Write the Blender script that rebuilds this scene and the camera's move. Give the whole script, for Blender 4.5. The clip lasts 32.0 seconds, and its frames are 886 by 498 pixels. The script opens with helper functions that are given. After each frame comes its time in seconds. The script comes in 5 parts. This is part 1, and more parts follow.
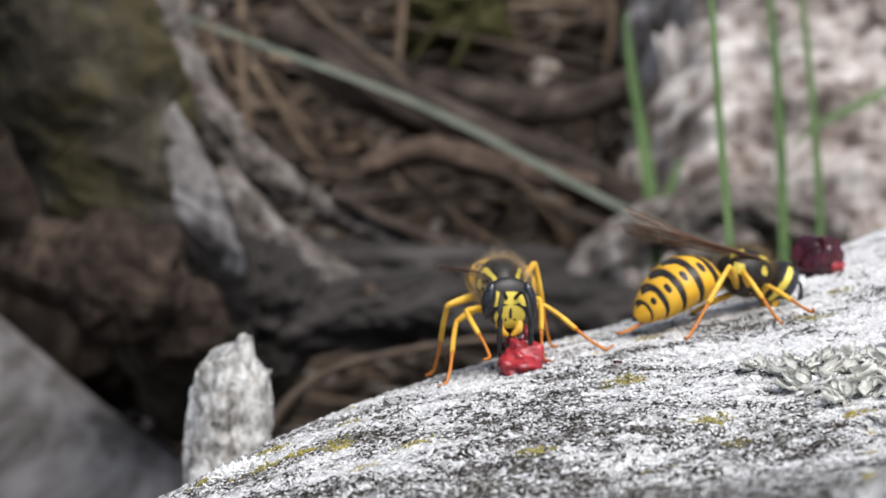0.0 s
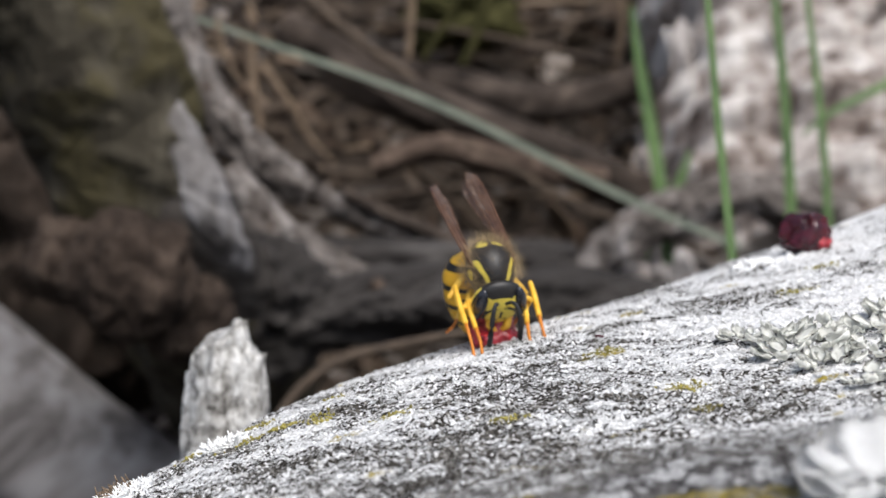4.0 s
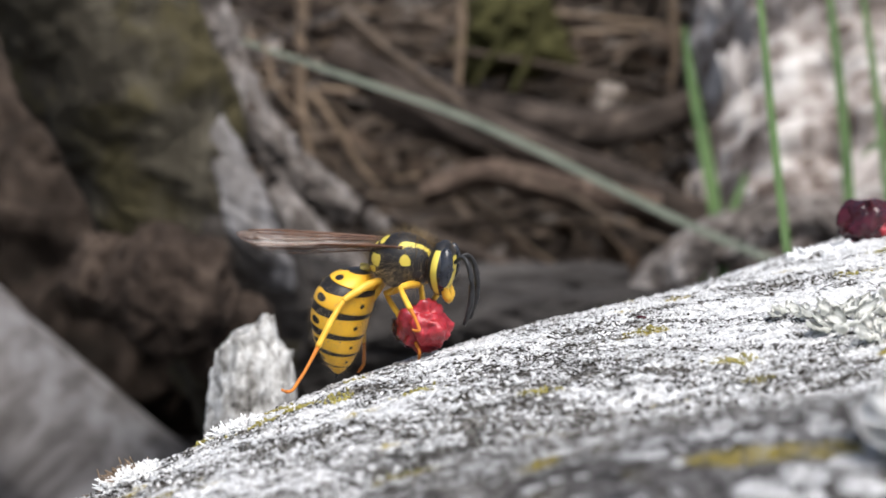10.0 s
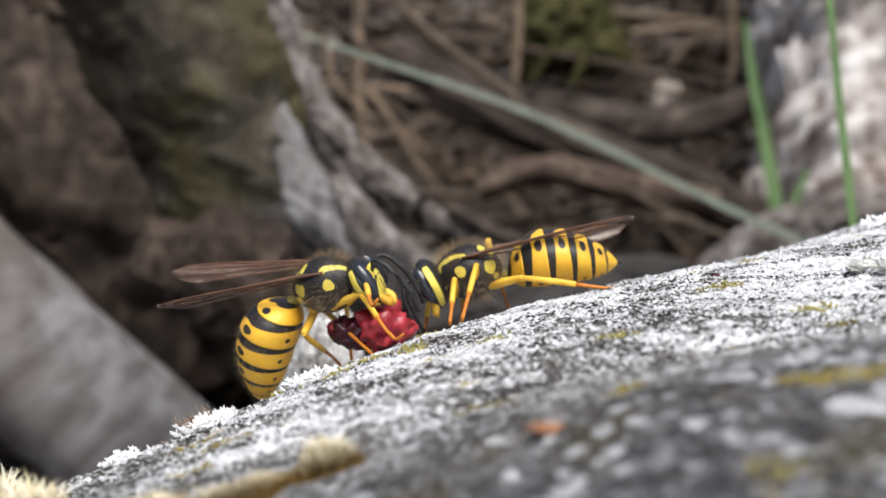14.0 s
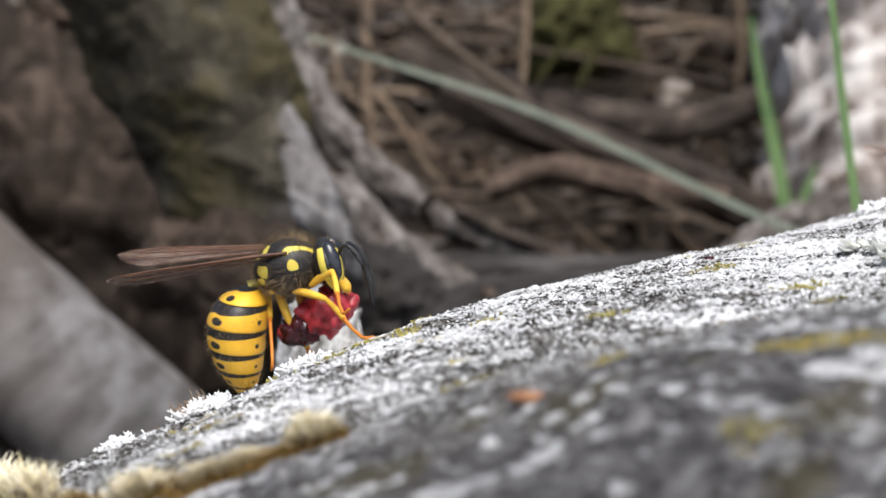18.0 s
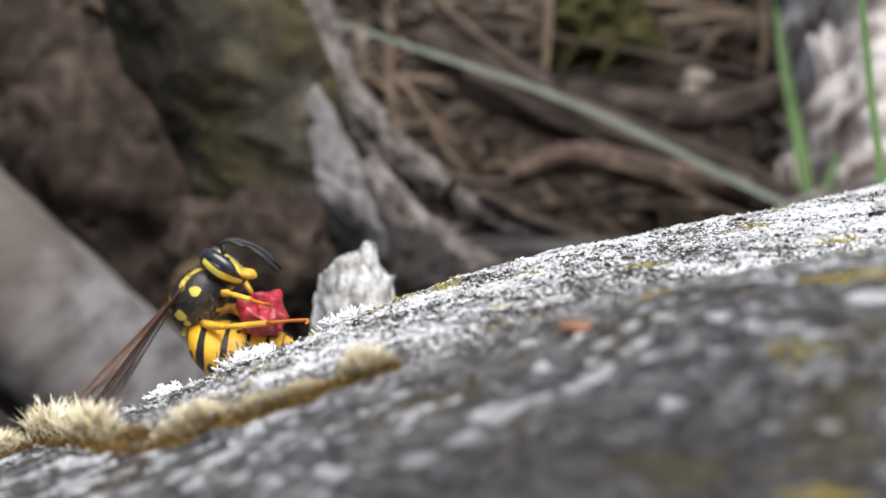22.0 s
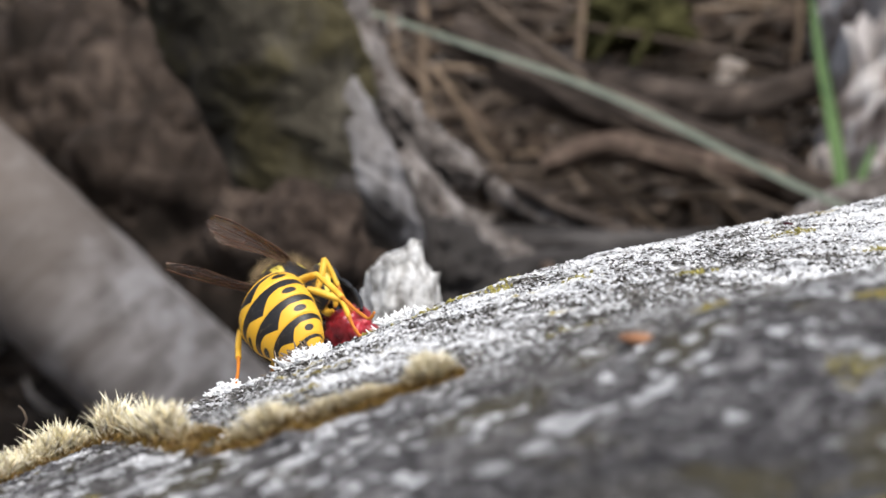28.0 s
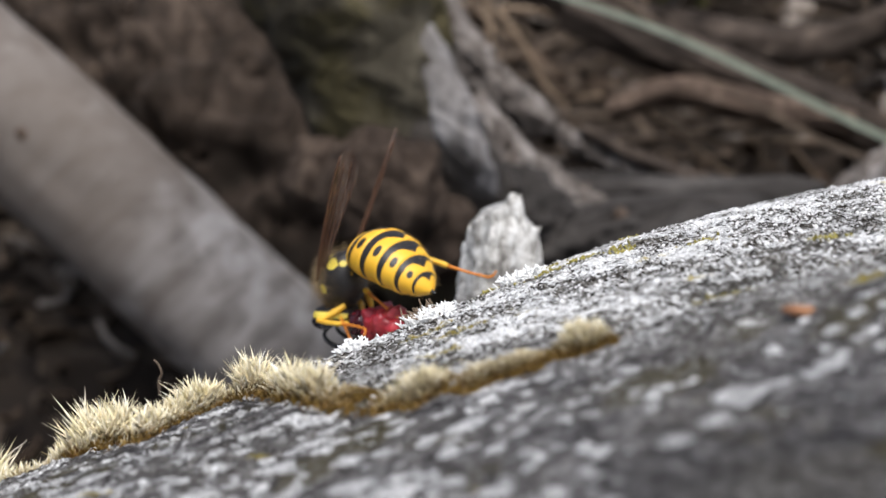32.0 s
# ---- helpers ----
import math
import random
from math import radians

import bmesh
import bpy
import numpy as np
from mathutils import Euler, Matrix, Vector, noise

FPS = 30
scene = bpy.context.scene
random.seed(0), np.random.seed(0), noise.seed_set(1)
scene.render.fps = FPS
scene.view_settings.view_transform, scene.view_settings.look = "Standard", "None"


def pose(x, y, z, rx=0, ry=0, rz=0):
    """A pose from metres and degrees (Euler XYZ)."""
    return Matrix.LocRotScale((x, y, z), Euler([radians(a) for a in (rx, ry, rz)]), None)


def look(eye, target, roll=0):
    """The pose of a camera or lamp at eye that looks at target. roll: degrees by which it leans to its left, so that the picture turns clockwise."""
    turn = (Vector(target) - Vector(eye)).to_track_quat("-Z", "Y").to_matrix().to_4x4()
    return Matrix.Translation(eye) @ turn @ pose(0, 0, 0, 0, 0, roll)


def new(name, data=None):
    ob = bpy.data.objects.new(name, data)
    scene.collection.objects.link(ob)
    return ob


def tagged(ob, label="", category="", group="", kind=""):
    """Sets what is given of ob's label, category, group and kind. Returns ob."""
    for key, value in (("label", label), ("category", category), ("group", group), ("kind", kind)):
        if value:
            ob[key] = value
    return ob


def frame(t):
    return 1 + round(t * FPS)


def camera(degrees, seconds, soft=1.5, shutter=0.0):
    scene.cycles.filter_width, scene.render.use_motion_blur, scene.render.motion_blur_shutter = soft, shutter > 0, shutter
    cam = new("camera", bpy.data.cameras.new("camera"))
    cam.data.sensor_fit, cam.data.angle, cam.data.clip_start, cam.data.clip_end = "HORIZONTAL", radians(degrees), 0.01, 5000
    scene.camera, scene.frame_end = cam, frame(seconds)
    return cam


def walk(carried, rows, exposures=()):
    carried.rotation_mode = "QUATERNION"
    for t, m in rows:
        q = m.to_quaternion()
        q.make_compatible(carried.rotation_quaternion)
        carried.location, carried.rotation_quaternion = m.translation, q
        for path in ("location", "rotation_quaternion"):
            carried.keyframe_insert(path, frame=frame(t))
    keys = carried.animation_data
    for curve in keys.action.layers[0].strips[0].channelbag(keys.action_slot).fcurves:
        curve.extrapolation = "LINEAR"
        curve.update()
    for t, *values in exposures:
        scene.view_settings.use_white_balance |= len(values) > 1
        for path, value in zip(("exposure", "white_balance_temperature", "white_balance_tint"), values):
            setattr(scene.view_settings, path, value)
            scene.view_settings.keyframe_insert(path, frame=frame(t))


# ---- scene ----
cam = camera(40.4, 32.0)
cam.data.dof.use_dof, cam.data.dof.focus_distance, cam.data.dof.aperture_fstop = True, 0.0790, 47.0
PATH = [
    (0, -0.00722, 0.00296, 0.09884, 82.799, -0.570, -5.799),
    (0.5, -0.00664, 0.00291, 0.09780, 82.843, -0.366, -5.403),
    (1, -0.00633, 0.00251, 0.09743, 82.748, -0.207, -5.344),
    (1.5, -0.00543, 0.00261, 0.09671, 82.690, -0.042, -5.444),
    (2, -0.00516, 0.00260, 0.09670, 82.690, -0.035, -5.474),
    (2.5, -0.00510, 0.00214, 0.09726, 82.729, 0.064, -5.394),
    (3, -0.00512, 0.00120, 0.09768, 82.832, 0.114, -5.211),
    (3.5, -0.00498, 0.00116, 0.09757, 82.879, 0.240, -5.033),
    (5.5, -0.00312, 0.00166, 0.09528, 83.172, 0.799, -4.757),
    (6.0, -0.00319, 0.00189, 0.09431, 83.556, 0.799, -4.601),
    (6.5, -0.00289, 0.00277, 0.09338, 84.200, 0.933, -4.415),
    (7.0, -0.00333, 0.00379, 0.09372, 84.852, 0.981, -3.750),
    (7.5, -0.00291, 0.00487, 0.09243, 85.138, 1.118, -3.380),
    (8.0, -0.00290, 0.00498, 0.09223, 85.320, 1.223, -3.072),
    (8.5, -0.00252, 0.00534, 0.09171, 85.354, 1.015, -2.808),
    (9.0, -0.00256, 0.00557, 0.09157, 85.410, 0.925, -2.732),
    (9.5, -0.00213, 0.00639, 0.09190, 85.046, 0.629, -2.599),
    (10.0, -0.00240, 0.00612, 0.09200, 84.894, 0.786, -2.311),
    (10.5, -0.00231, 0.00657, 0.09140, 84.877, 1.052, -2.046),
    (11.0, -0.00274, 0.00651, 0.09073, 84.961, 1.063, -1.738),
    (11.5, -0.00294, 0.00658, 0.09085, 84.931, 1.138, -1.501),
    (12.0, -0.00292, 0.00665, 0.09059, 85.040, 1.232, -1.038),
    (12.5, -0.00281, 0.00657, 0.08964, 85.060, 1.204, -0.706),
    (13.0, -0.00328, 0.00606, 0.08962, 85.107, 1.162, -0.359),
    (13.5, -0.00382, 0.00569, 0.08964, 85.283, 1.114, -0.061),
    (14.0, -0.00379, 0.00572, 0.08869, 85.209, 0.796, 0.198),
    (14.5, -0.00378, 0.00565, 0.08903, 85.298, 0.779, 0.417),
    (15.0, -0.00375, 0.00587, 0.08846, 85.372, 1.071, 0.570),
    (15.5, -0.00364, 0.00594, 0.08813, 85.317, 1.172, 0.758),
    (17.5, -0.00256, 0.00538, 0.08761, 85.429, 1.211, 0.841),
    (18.0, -0.00253, 0.00538, 0.08735, 85.482, 1.391, 0.765),
    (18.5, -0.00276, 0.00486, 0.08777, 85.459, 1.201, 0.763),
    (19.0, -0.00253, 0.00397, 0.08818, 85.596, 1.166, 0.883),
    (19.5, -0.00265, 0.00408, 0.08659, 85.560, 1.206, 0.903),
    (20.0, -0.00245, 0.00370, 0.08661, 85.468, 1.266, 1.077),
    (20.5, -0.00268, 0.00385, 0.08641, 85.479, 1.409, 1.197),
    (21.0, -0.00281, 0.00367, 0.08607, 85.360, 1.191, 1.251),
    (21.5, -0.00317, 0.00352, 0.08567, 85.298, 1.282, 1.305),
    (22.0, -0.00396, 0.00337, 0.08524, 85.151, 1.044, 1.621),
    (22.5, -0.00530, 0.00276, 0.08546, 84.399, 0.842, 2.036),
    (23.0, -0.00599, 0.00193, 0.08614, 84.012, 0.717, 2.430),
    (23.5, -0.00583, 0.00168, 0.08627, 84.038, 0.671, 2.582),
    (24.0, -0.00631, 0.00078, 0.08665, 84.187, 0.676, 2.701),
    (24.5, -0.00660, 0.00110, 0.08611, 84.235, 0.758, 2.725),
    (25.0, -0.00631, 0.00144, 0.08533, 84.196, 0.728, 2.765),
    (25.5, -0.00627, 0.00125, 0.08549, 84.290, 0.893, 2.753),
    (27.5, -0.00578, 0.00177, 0.08558, 84.465, 0.768, 2.935),
    (28.0, -0.00549, 0.00156, 0.08654, 84.498, 0.804, 2.964),
    (28.5, -0.00558, 0.00017, 0.08913, 83.142, 0.809, 2.789),
    (29.0, -0.00581, 0.00056, 0.08923, 81.086, 0.441, 2.837),
    (29.5, -0.00525, -0.00002, 0.08949, 81.068, 0.305, 3.085),
    (30.0, -0.00514, -0.00006, 0.08927, 81.239, 0.479, 3.214),
    (30.5, -0.00518, -0.00048, 0.08879, 81.435, 0.652, 3.372),
    (31.0, -0.00717, -0.00069, 0.08907, 81.500, 0.757, 3.801),
    (31.5, -0.00928, -0.00044, 0.08840, 81.667, 0.662, 4.626),
    (32.0, -0.01025, 0.00019, 0.08808, 81.669, 0.840, 5.345),
]
walk(cam, [(t, pose(x, y, z, rx, ry, rz)) for t, x, y, z, rx, ry, rz in PATH], [(0, 0.48), (3, 0.51), (6, 0.48), (8, 0.62), (13, 0.72), (19, 0.77), (28, 0.74), (32, 0.63)])

# ---- light: bright overcast sky over a shaded heap of dead wood ----
world = bpy.data.worlds.new("sky")
scene.world = world
world.use_nodes = True
wn = world.node_tree
sky = wn.nodes.new("ShaderNodeTexSky")
sky.sky_type, sky.sun_disc = "NISHITA", False
sky.sun_elevation, sky.sun_rotation = radians(59), radians(160)
sky.air_density, sky.dust_density = 1.0, 3.0
wn.nodes["Background"].inputs["Strength"].default_value = 0.105
cloud = wn.nodes.new("ShaderNodeHueSaturation")
cloud.inputs["Saturation"].default_value = 0.8
wn.links.new(sky.outputs["Color"], cloud.inputs["Color"])
wn.links.new(cloud.outputs["Color"], wn.nodes["Background"].inputs["Color"])
sun = new("sun", bpy.data.lights.new("sun", "SUN"))
sun.data.energy, sun.data.angle, sun.data.color = 2.6, radians(40), (1.0, 0.985, 0.965)
sun.matrix_world = look((0.28, -0.75, 1.35), (0, 0, 0))


# ---- small tools ----
def part(name, bm, material, parent=None, label="", smooth=True):
    """Links a bmesh as one mesh object under a thing or a part."""
    me = bpy.data.meshes.new(name)
    bm.normal_update()
    bm.to_mesh(me)
    bm.free()
    if smooth:
        me.polygons.foreach_set("use_smooth", [True] * len(me.polygons))
    me.materials.append(material)
    ob = new(name, me)
    ob.parent = parent
    if label:
        tagged(ob, label)
    return ob


def thing(name, label, category, group="", kind=""):
    return tagged(new(name), label, category, group, kind)


def fbm(p, octaves=5, rough=0.55):
    v, a, f = 0.0, 1.0, 1.0
    for _ in range(octaves):
        v += a * noise.noise(p * f)
        a, f = a * rough, f * 2.03
    return v


def smoothstep(a, b, x):
    u = min(1.0, max(0.0, (x - a) / (b - a)))
    return u * u * (3 - 2 * u)


def tube(bm, pts, radii, sides=10, bump=None, cap=True, flat=1.0):
    """A tapering tube along pts; bump(i, angle) scales the radius, flat squeezes it across."""
    pts = [Vector(p) for p in pts]
    rings = []
    ref = Vector((0, 0, 1))
    for i, p in enumerate(pts):
        d = (pts[min(i + 1, len(pts) - 1)] - pts[max(i - 1, 0)]).normalized()
        a = d.cross(ref)
        if a.length < 0.2:
            a = d.cross(Vector((0, 1, 0)))
        a.normalize()
        b = d.cross(a).normalized()
        ring = []
        for k in range(sides):
            w = 2 * math.pi * k / sides
            r = radii[i] * (bump(i, w) if bump else 1.0)
            ring.append(bm.verts.new(p + a * (r * math.cos(w)) + b * (r * flat * math.sin(w))))
        rings.append(ring)
    for r0, r1 in zip(rings, rings[1:]):
        for k in range(sides):
            bm.faces.new((r0[k], r0[(k + 1) % sides], r1[(k + 1) % sides], r1[k]))
    if cap:
        bm.faces.new(rings[0][::-1])
        bm.faces.new(rings[-1])
    return rings


def curve_pts(pts, n):
    """n + 1 points on a smooth curve through pts."""
    pts = [Vector(p) for p in pts]
    out = []
    for j in range(n + 1):
        u = j / n * (len(pts) - 1)
        i = min(int(u), len(pts) - 2)
        f = u - i
        p0, p1, p2, p3 = pts[max(i - 1, 0)], pts[i], pts[i + 1], pts[min(i + 2, len(pts) - 1)]
        out.append(0.5 * ((2 * p1) + (p2 - p0) * f + (2 * p0 - 5 * p1 + 4 * p2 - p3) * f * f + (3 * p1 - p0 - 3 * p2 + p3) * f ** 3))
    return out


# ---- materials ----
class Nodes:
    """A short way to write node materials."""

    def __init__(self, name):
        self.mat = bpy.data.materials.new(name)
        self.mat.use_nodes = True
        self.tree = self.mat.node_tree
        self.bsdf = self.tree.nodes["Principled BSDF"]

    def node(self, kind, **inputs):
        n = self.tree.nodes.new(kind)
        for key, value in inputs.items():
            self.put(n.inputs[key.replace("_", " ")], value)
        return n

    def put(self, socket, value):
        if isinstance(value, bpy.types.NodeSocket):
            self.tree.links.new(value, socket)
        else:
            socket.default_value = value

    def coord(self, kind="Object"):
        return self.node("ShaderNodeTexCoord").outputs[kind]

    def mapped(self, vector, scale=(1, 1, 1), turn=(0, 0, 0)):
        return self.node("ShaderNodeMapping", Vector=vector, Scale=scale, Rotation=turn).outputs[0]

    def noise(self, vector, scale, detail=5.0, rough=0.55, distort=0.0):
        return self.node("ShaderNodeTexNoise", Vector=vector, Scale=scale, Detail=detail, Roughness=rough, Distortion=distort).outputs["Fac"]

    def ramp(self, fac, stops):
        r = self.node("ShaderNodeValToRGB", Fac=fac)
        el = r.color_ramp.elements
        while len(el) < len(stops):
            el.new(0.5)
        for e, (at, col) in zip(el, stops):
            e.position = at
            e.color = (*col, 1) if isinstance(col, tuple) else (col, col, col, 1)
        return r.outputs["Color"]

    def mix(self, fac, a, b, how="MIX"):
        m = self.node("ShaderNodeMix")
        m.data_type, m.blend_type = "RGBA", how
        self.put(m.inputs["Factor"], fac)
        self.put(m.inputs["A"], a if isinstance(a, bpy.types.NodeSocket) else (*a, 1))
        self.put(m.inputs["B"], b if isinstance(b, bpy.types.NodeSocket) else (*b, 1))
        return m.outputs["Result"]

    def maths(self, how, a, b=0.0):
        m = self.node("ShaderNodeMath")
        m.operation = how
        self.put(m.inputs[0], a)
        self.put(m.inputs[1], b)
        return m.outputs[0]

    def bump(self, height, strength, distance):
        return self.node("ShaderNodeBump", Height=height, Strength=strength, Distance=distance).outputs[0]

    def done(self, color=None, rough=0.8, normal=None, spec=0.3, **more):
        if color is not None:
            self.put(self.bsdf.inputs["Base Color"], color if isinstance(color, bpy.types.NodeSocket) else (*color, 1))
        self.put(self.bsdf.inputs["Roughness"], rough)
        self.put(self.bsdf.inputs["Specular IOR Level"], spec)
        if normal is not None:
            self.put(self.bsdf.inputs["Normal"], normal)
        for key, value in more.items():
            self.put(self.bsdf.inputs[key.replace("_", " ")], value)
        return self.mat


GRAIN = radians(-33)


def lichen_wood(name="lichen_wood", lift=0.0):
    """Weathered grey wood under white crust lichen, dark pores and small yellow lichens; the front flank bears less
    crust and darkens to near black at its near edge.
    """
    m = Nodes(name)
    p = m.coord()
    along = m.mapped(p, (0.55, 1.15, 1.0), (0, 0, GRAIN))
    big = m.noise(along, 130, 3, 0.5)
    mid = m.noise(along, 620, 5, 0.65, 0.6)
    fine = m.noise(p, 2600, 5, 0.72)
    streak = m.noise(m.mapped(p, (0.10, 1.6, 1.2), (0, 0, GRAIN)), 700, 4, 0.6)
    warp = m.node("ShaderNodeVectorMath", **{})
    warp.operation = "MULTIPLY_ADD"
    m.put(warp.inputs[0], m.node("ShaderNodeTexNoise", Vector=p, Scale=1500.0, Detail=2.0).outputs["Color"])
    warp.inputs[1].default_value = (0.0005, 0.0005, 0.0005)
    m.put(warp.inputs[2], m.mapped(p, (0.92, 1.12, 1.0), (0, 0, GRAIN)))
    cell = m.node("ShaderNodeTexVoronoi", Vector=warp.outputs[0], Scale=4300.0)
    rim = m.node("ShaderNodeTexVoronoi", Vector=warp.outputs[0], Scale=4300.0)
    rim.feature = "DISTANCE_TO_EDGE"
    chip = m.node("ShaderNodeSeparateColor", Color=cell.outputs["Color"])
    grey = m.ramp(chip.outputs["Green"], [(0.1, (0.034, 0.028, 0.022)), (0.5, (0.130, 0.118, 0.104)), (0.95, (0.40, 0.385, 0.36))])
    xyz = m.node("ShaderNodeSeparateXYZ", Vector=p)
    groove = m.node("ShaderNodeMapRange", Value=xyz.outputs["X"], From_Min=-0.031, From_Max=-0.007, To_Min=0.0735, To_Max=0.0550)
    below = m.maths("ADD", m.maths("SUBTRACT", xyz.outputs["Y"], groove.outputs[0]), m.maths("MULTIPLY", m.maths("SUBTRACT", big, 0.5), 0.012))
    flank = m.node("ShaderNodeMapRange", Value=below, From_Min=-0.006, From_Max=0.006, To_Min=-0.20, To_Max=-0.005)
    crust = m.maths("ADD", m.maths("MULTIPLY", m.maths("ADD", big, 0.33), 0.6), m.maths("MULTIPLY", mid, 0.85))
    crust = m.maths("ADD", crust, m.maths("MULTIPLY", fine, 0.62))
    crust = m.maths("ADD", crust, m.maths("MULTIPLY", streak, 0.22))
    crust = m.maths("ADD", m.maths("ADD", crust, flank.outputs[0]), lift)
    top = m.node("ShaderNodeMapRange", Value=below, From_Min=0.010, From_Max=0.034, To_Min=0.0, To_Max=0.085)
    crust = m.maths("ADD", crust, top.outputs[0])
    crust = m.maths("ADD", crust, m.node("ShaderNodeMapRange", Value=xyz.outputs["X"], From_Min=0.004, From_Max=0.04, To_Min=0.0, To_Max=0.06).outputs[0])
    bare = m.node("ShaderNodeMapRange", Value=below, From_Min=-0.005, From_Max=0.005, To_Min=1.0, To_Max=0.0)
    # near-black zone along the front flank's near edge, strongest at mid length
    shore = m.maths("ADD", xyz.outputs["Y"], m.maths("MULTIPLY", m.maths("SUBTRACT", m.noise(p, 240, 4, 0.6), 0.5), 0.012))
    front_dark = m.node("ShaderNodeMapRange", Value=shore, From_Min=0.0440, From_Max=0.0370, To_Min=0.0, To_Max=1.0).outputs[0]
    front_dark = m.maths("MULTIPLY", front_dark, m.node("ShaderNodeMapRange", Value=xyz.outputs["X"], From_Min=-0.011, From_Max=-0.004, To_Min=0.25, To_Max=1.0).outputs[0])
    front_dark = m.maths("MULTIPLY", front_dark, m.node("ShaderNodeMapRange", Value=xyz.outputs["X"], From_Min=0.003, From_Max=0.009, To_Min=1.0, To_Max=0.3).outputs[0])
    far = m.node("ShaderNodeMapRange", Value=xyz.outputs["X"], From_Min=0.002, From_Max=0.012, To_Min=0.02, To_Max=0.10)
    left = m.node("ShaderNodeMapRange", Value=xyz.outputs["X"], From_Min=-0.006, From_Max=-0.014, To_Min=0.0, To_Max=0.08).outputs[0]
    grown = m.maths("SUBTRACT", m.maths("ADD", far.outputs[0], left), m.maths("MULTIPLY", front_dark, 0.20))
    fray = m.maths("MULTIPLY", m.maths("SUBTRACT", m.noise(p, 2600, 4, 0.7), 0.5), 0.55)
    islet = None
    for scale, share in ((560.0, 0.62), (1200.0, 0.58)):
        v = m.node("ShaderNodeTexVoronoi", Vector=warp.outputs[0], Scale=scale)
        own = m.node("ShaderNodeSeparateColor", Color=v.outputs["Color"])
        reach = m.maths("SUBTRACT", m.maths("ADD", own.outputs["Red"], m.maths("MULTIPLY", grown, 2.2)), share)
        one = m.ramp(m.maths("ADD", m.maths("SUBTRACT", m.maths("ADD", reach, fray), m.maths("MULTIPLY", v.outputs["Distance"], 0.85)), 0.5), [(0.42, 0.0), (0.54, 0.95)])
        islet = one if islet is None else m.maths("MAXIMUM", islet, one)
    field = m.ramp(m.maths("ADD", m.noise(p, 150, 3, 0.6), grown), [(0.38, 0.20), (0.54, 1.0)])
    islet = m.maths("MULTIPLY", islet, field)
    olive = m.ramp(m.noise(p, 190, 4, 0.6), [(0.54, 0.0), (0.62, 0.6)])
    dense = m.ramp(m.maths("MULTIPLY", crust, 0.5), [(0.0, 0.0), (0.595, 0.04), (0.67, 0.50), (0.73, 1.05)])
    white = m.ramp(m.maths("ADD", m.maths("SUBTRACT", dense, chip.outputs["Red"]), 0.5), [(0.46, 0.0), (0.54, 1.0)])
    chalk = m.ramp(chip.outputs["Blue"], [(0.0, (0.52, 0.52, 0.515)), (0.8, (0.88, 0.88, 0.885))])
    blotch = m.ramp(m.noise(along, 210, 4, 0.6), [(0.40, 0.45), (0.52, 0.0)])
    grey = m.mix(blotch, grey, (0.026, 0.024, 0.022))
    mottle = m.ramp(m.noise(p, 110, 5, 0.6), [(0.42, 1.0), (0.58, 0.55)])
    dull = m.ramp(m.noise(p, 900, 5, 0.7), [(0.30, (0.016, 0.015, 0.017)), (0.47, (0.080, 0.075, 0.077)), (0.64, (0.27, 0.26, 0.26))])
    dull = m.mix(m.maths("MULTIPLY", front_dark, 0.85), dull, (0.010, 0.0095, 0.010))
    grey = m.mix(m.maths("MULTIPLY", bare.outputs[0], mottle), grey, dull)
    grey = m.mix(m.maths("MULTIPLY", bare.outputs[0], olive), grey, (0.075, 0.062, 0.020))
    white = m.maths("MULTIPLY", white, m.maths("SUBTRACT", 1.0, m.maths("MULTIPLY", bare.outputs[0], 0.75)))
    white = m.maths("MAXIMUM", white, m.maths("MULTIPLY", m.maths("MULTIPLY", islet, bare.outputs[0]), 0.95))
    white = m.maths("MULTIPLY", white, m.maths("SUBTRACT", 1.0, m.maths("MULTIPLY", m.maths("MULTIPLY", front_dark, bare.outputs[0]), 0.7)))
    col = m.mix(white, grey, chalk)
    gap = m.maths("MULTIPLY", m.ramp(rim.outputs["Distance"], [(0.01, 0.75), (0.10, 0.0)]), m.maths("SUBTRACT", 1.0, m.ramp(dense, [(0.75, 0.0), (1.0, 0.85)])))
    col = m.mix(gap, col, (0.03, 0.028, 0.026))
    crack = m.ramp(streak, [(0.0, 1.0), (0.33, 1.0), (0.37, 0.0)])
    col = m.mix(m.maths("MULTIPLY", crack, 0.3), col, (0.035, 0.032, 0.03))
    yel = m.maths("MULTIPLY", m.ramp(m.noise(along, 260, 3, 0.5), [(0.0, 0.0), (0.66, 0.0), (0.69, 1.0)]), m.ramp(fine, [(0.0, 0.1), (0.45, 0.2), (0.55, 1.0)]))
    col = m.mix(yel, col, (0.33, 0.26, 0.05))
    height = m.maths("ADD", m.maths("MULTIPLY", fine, 0.4), m.maths("MULTIPLY", white, 0.4))
    height = m.maths("SUBTRACT", height, m.maths("MULTIPLY", crack, 0.5))
    height = m.maths("SUBTRACT", height, m.maths("MULTIPLY", gap, 0.5))
    return m.done(col, 0.9, m.bump(height, 1.0, 0.00055), 0.12)


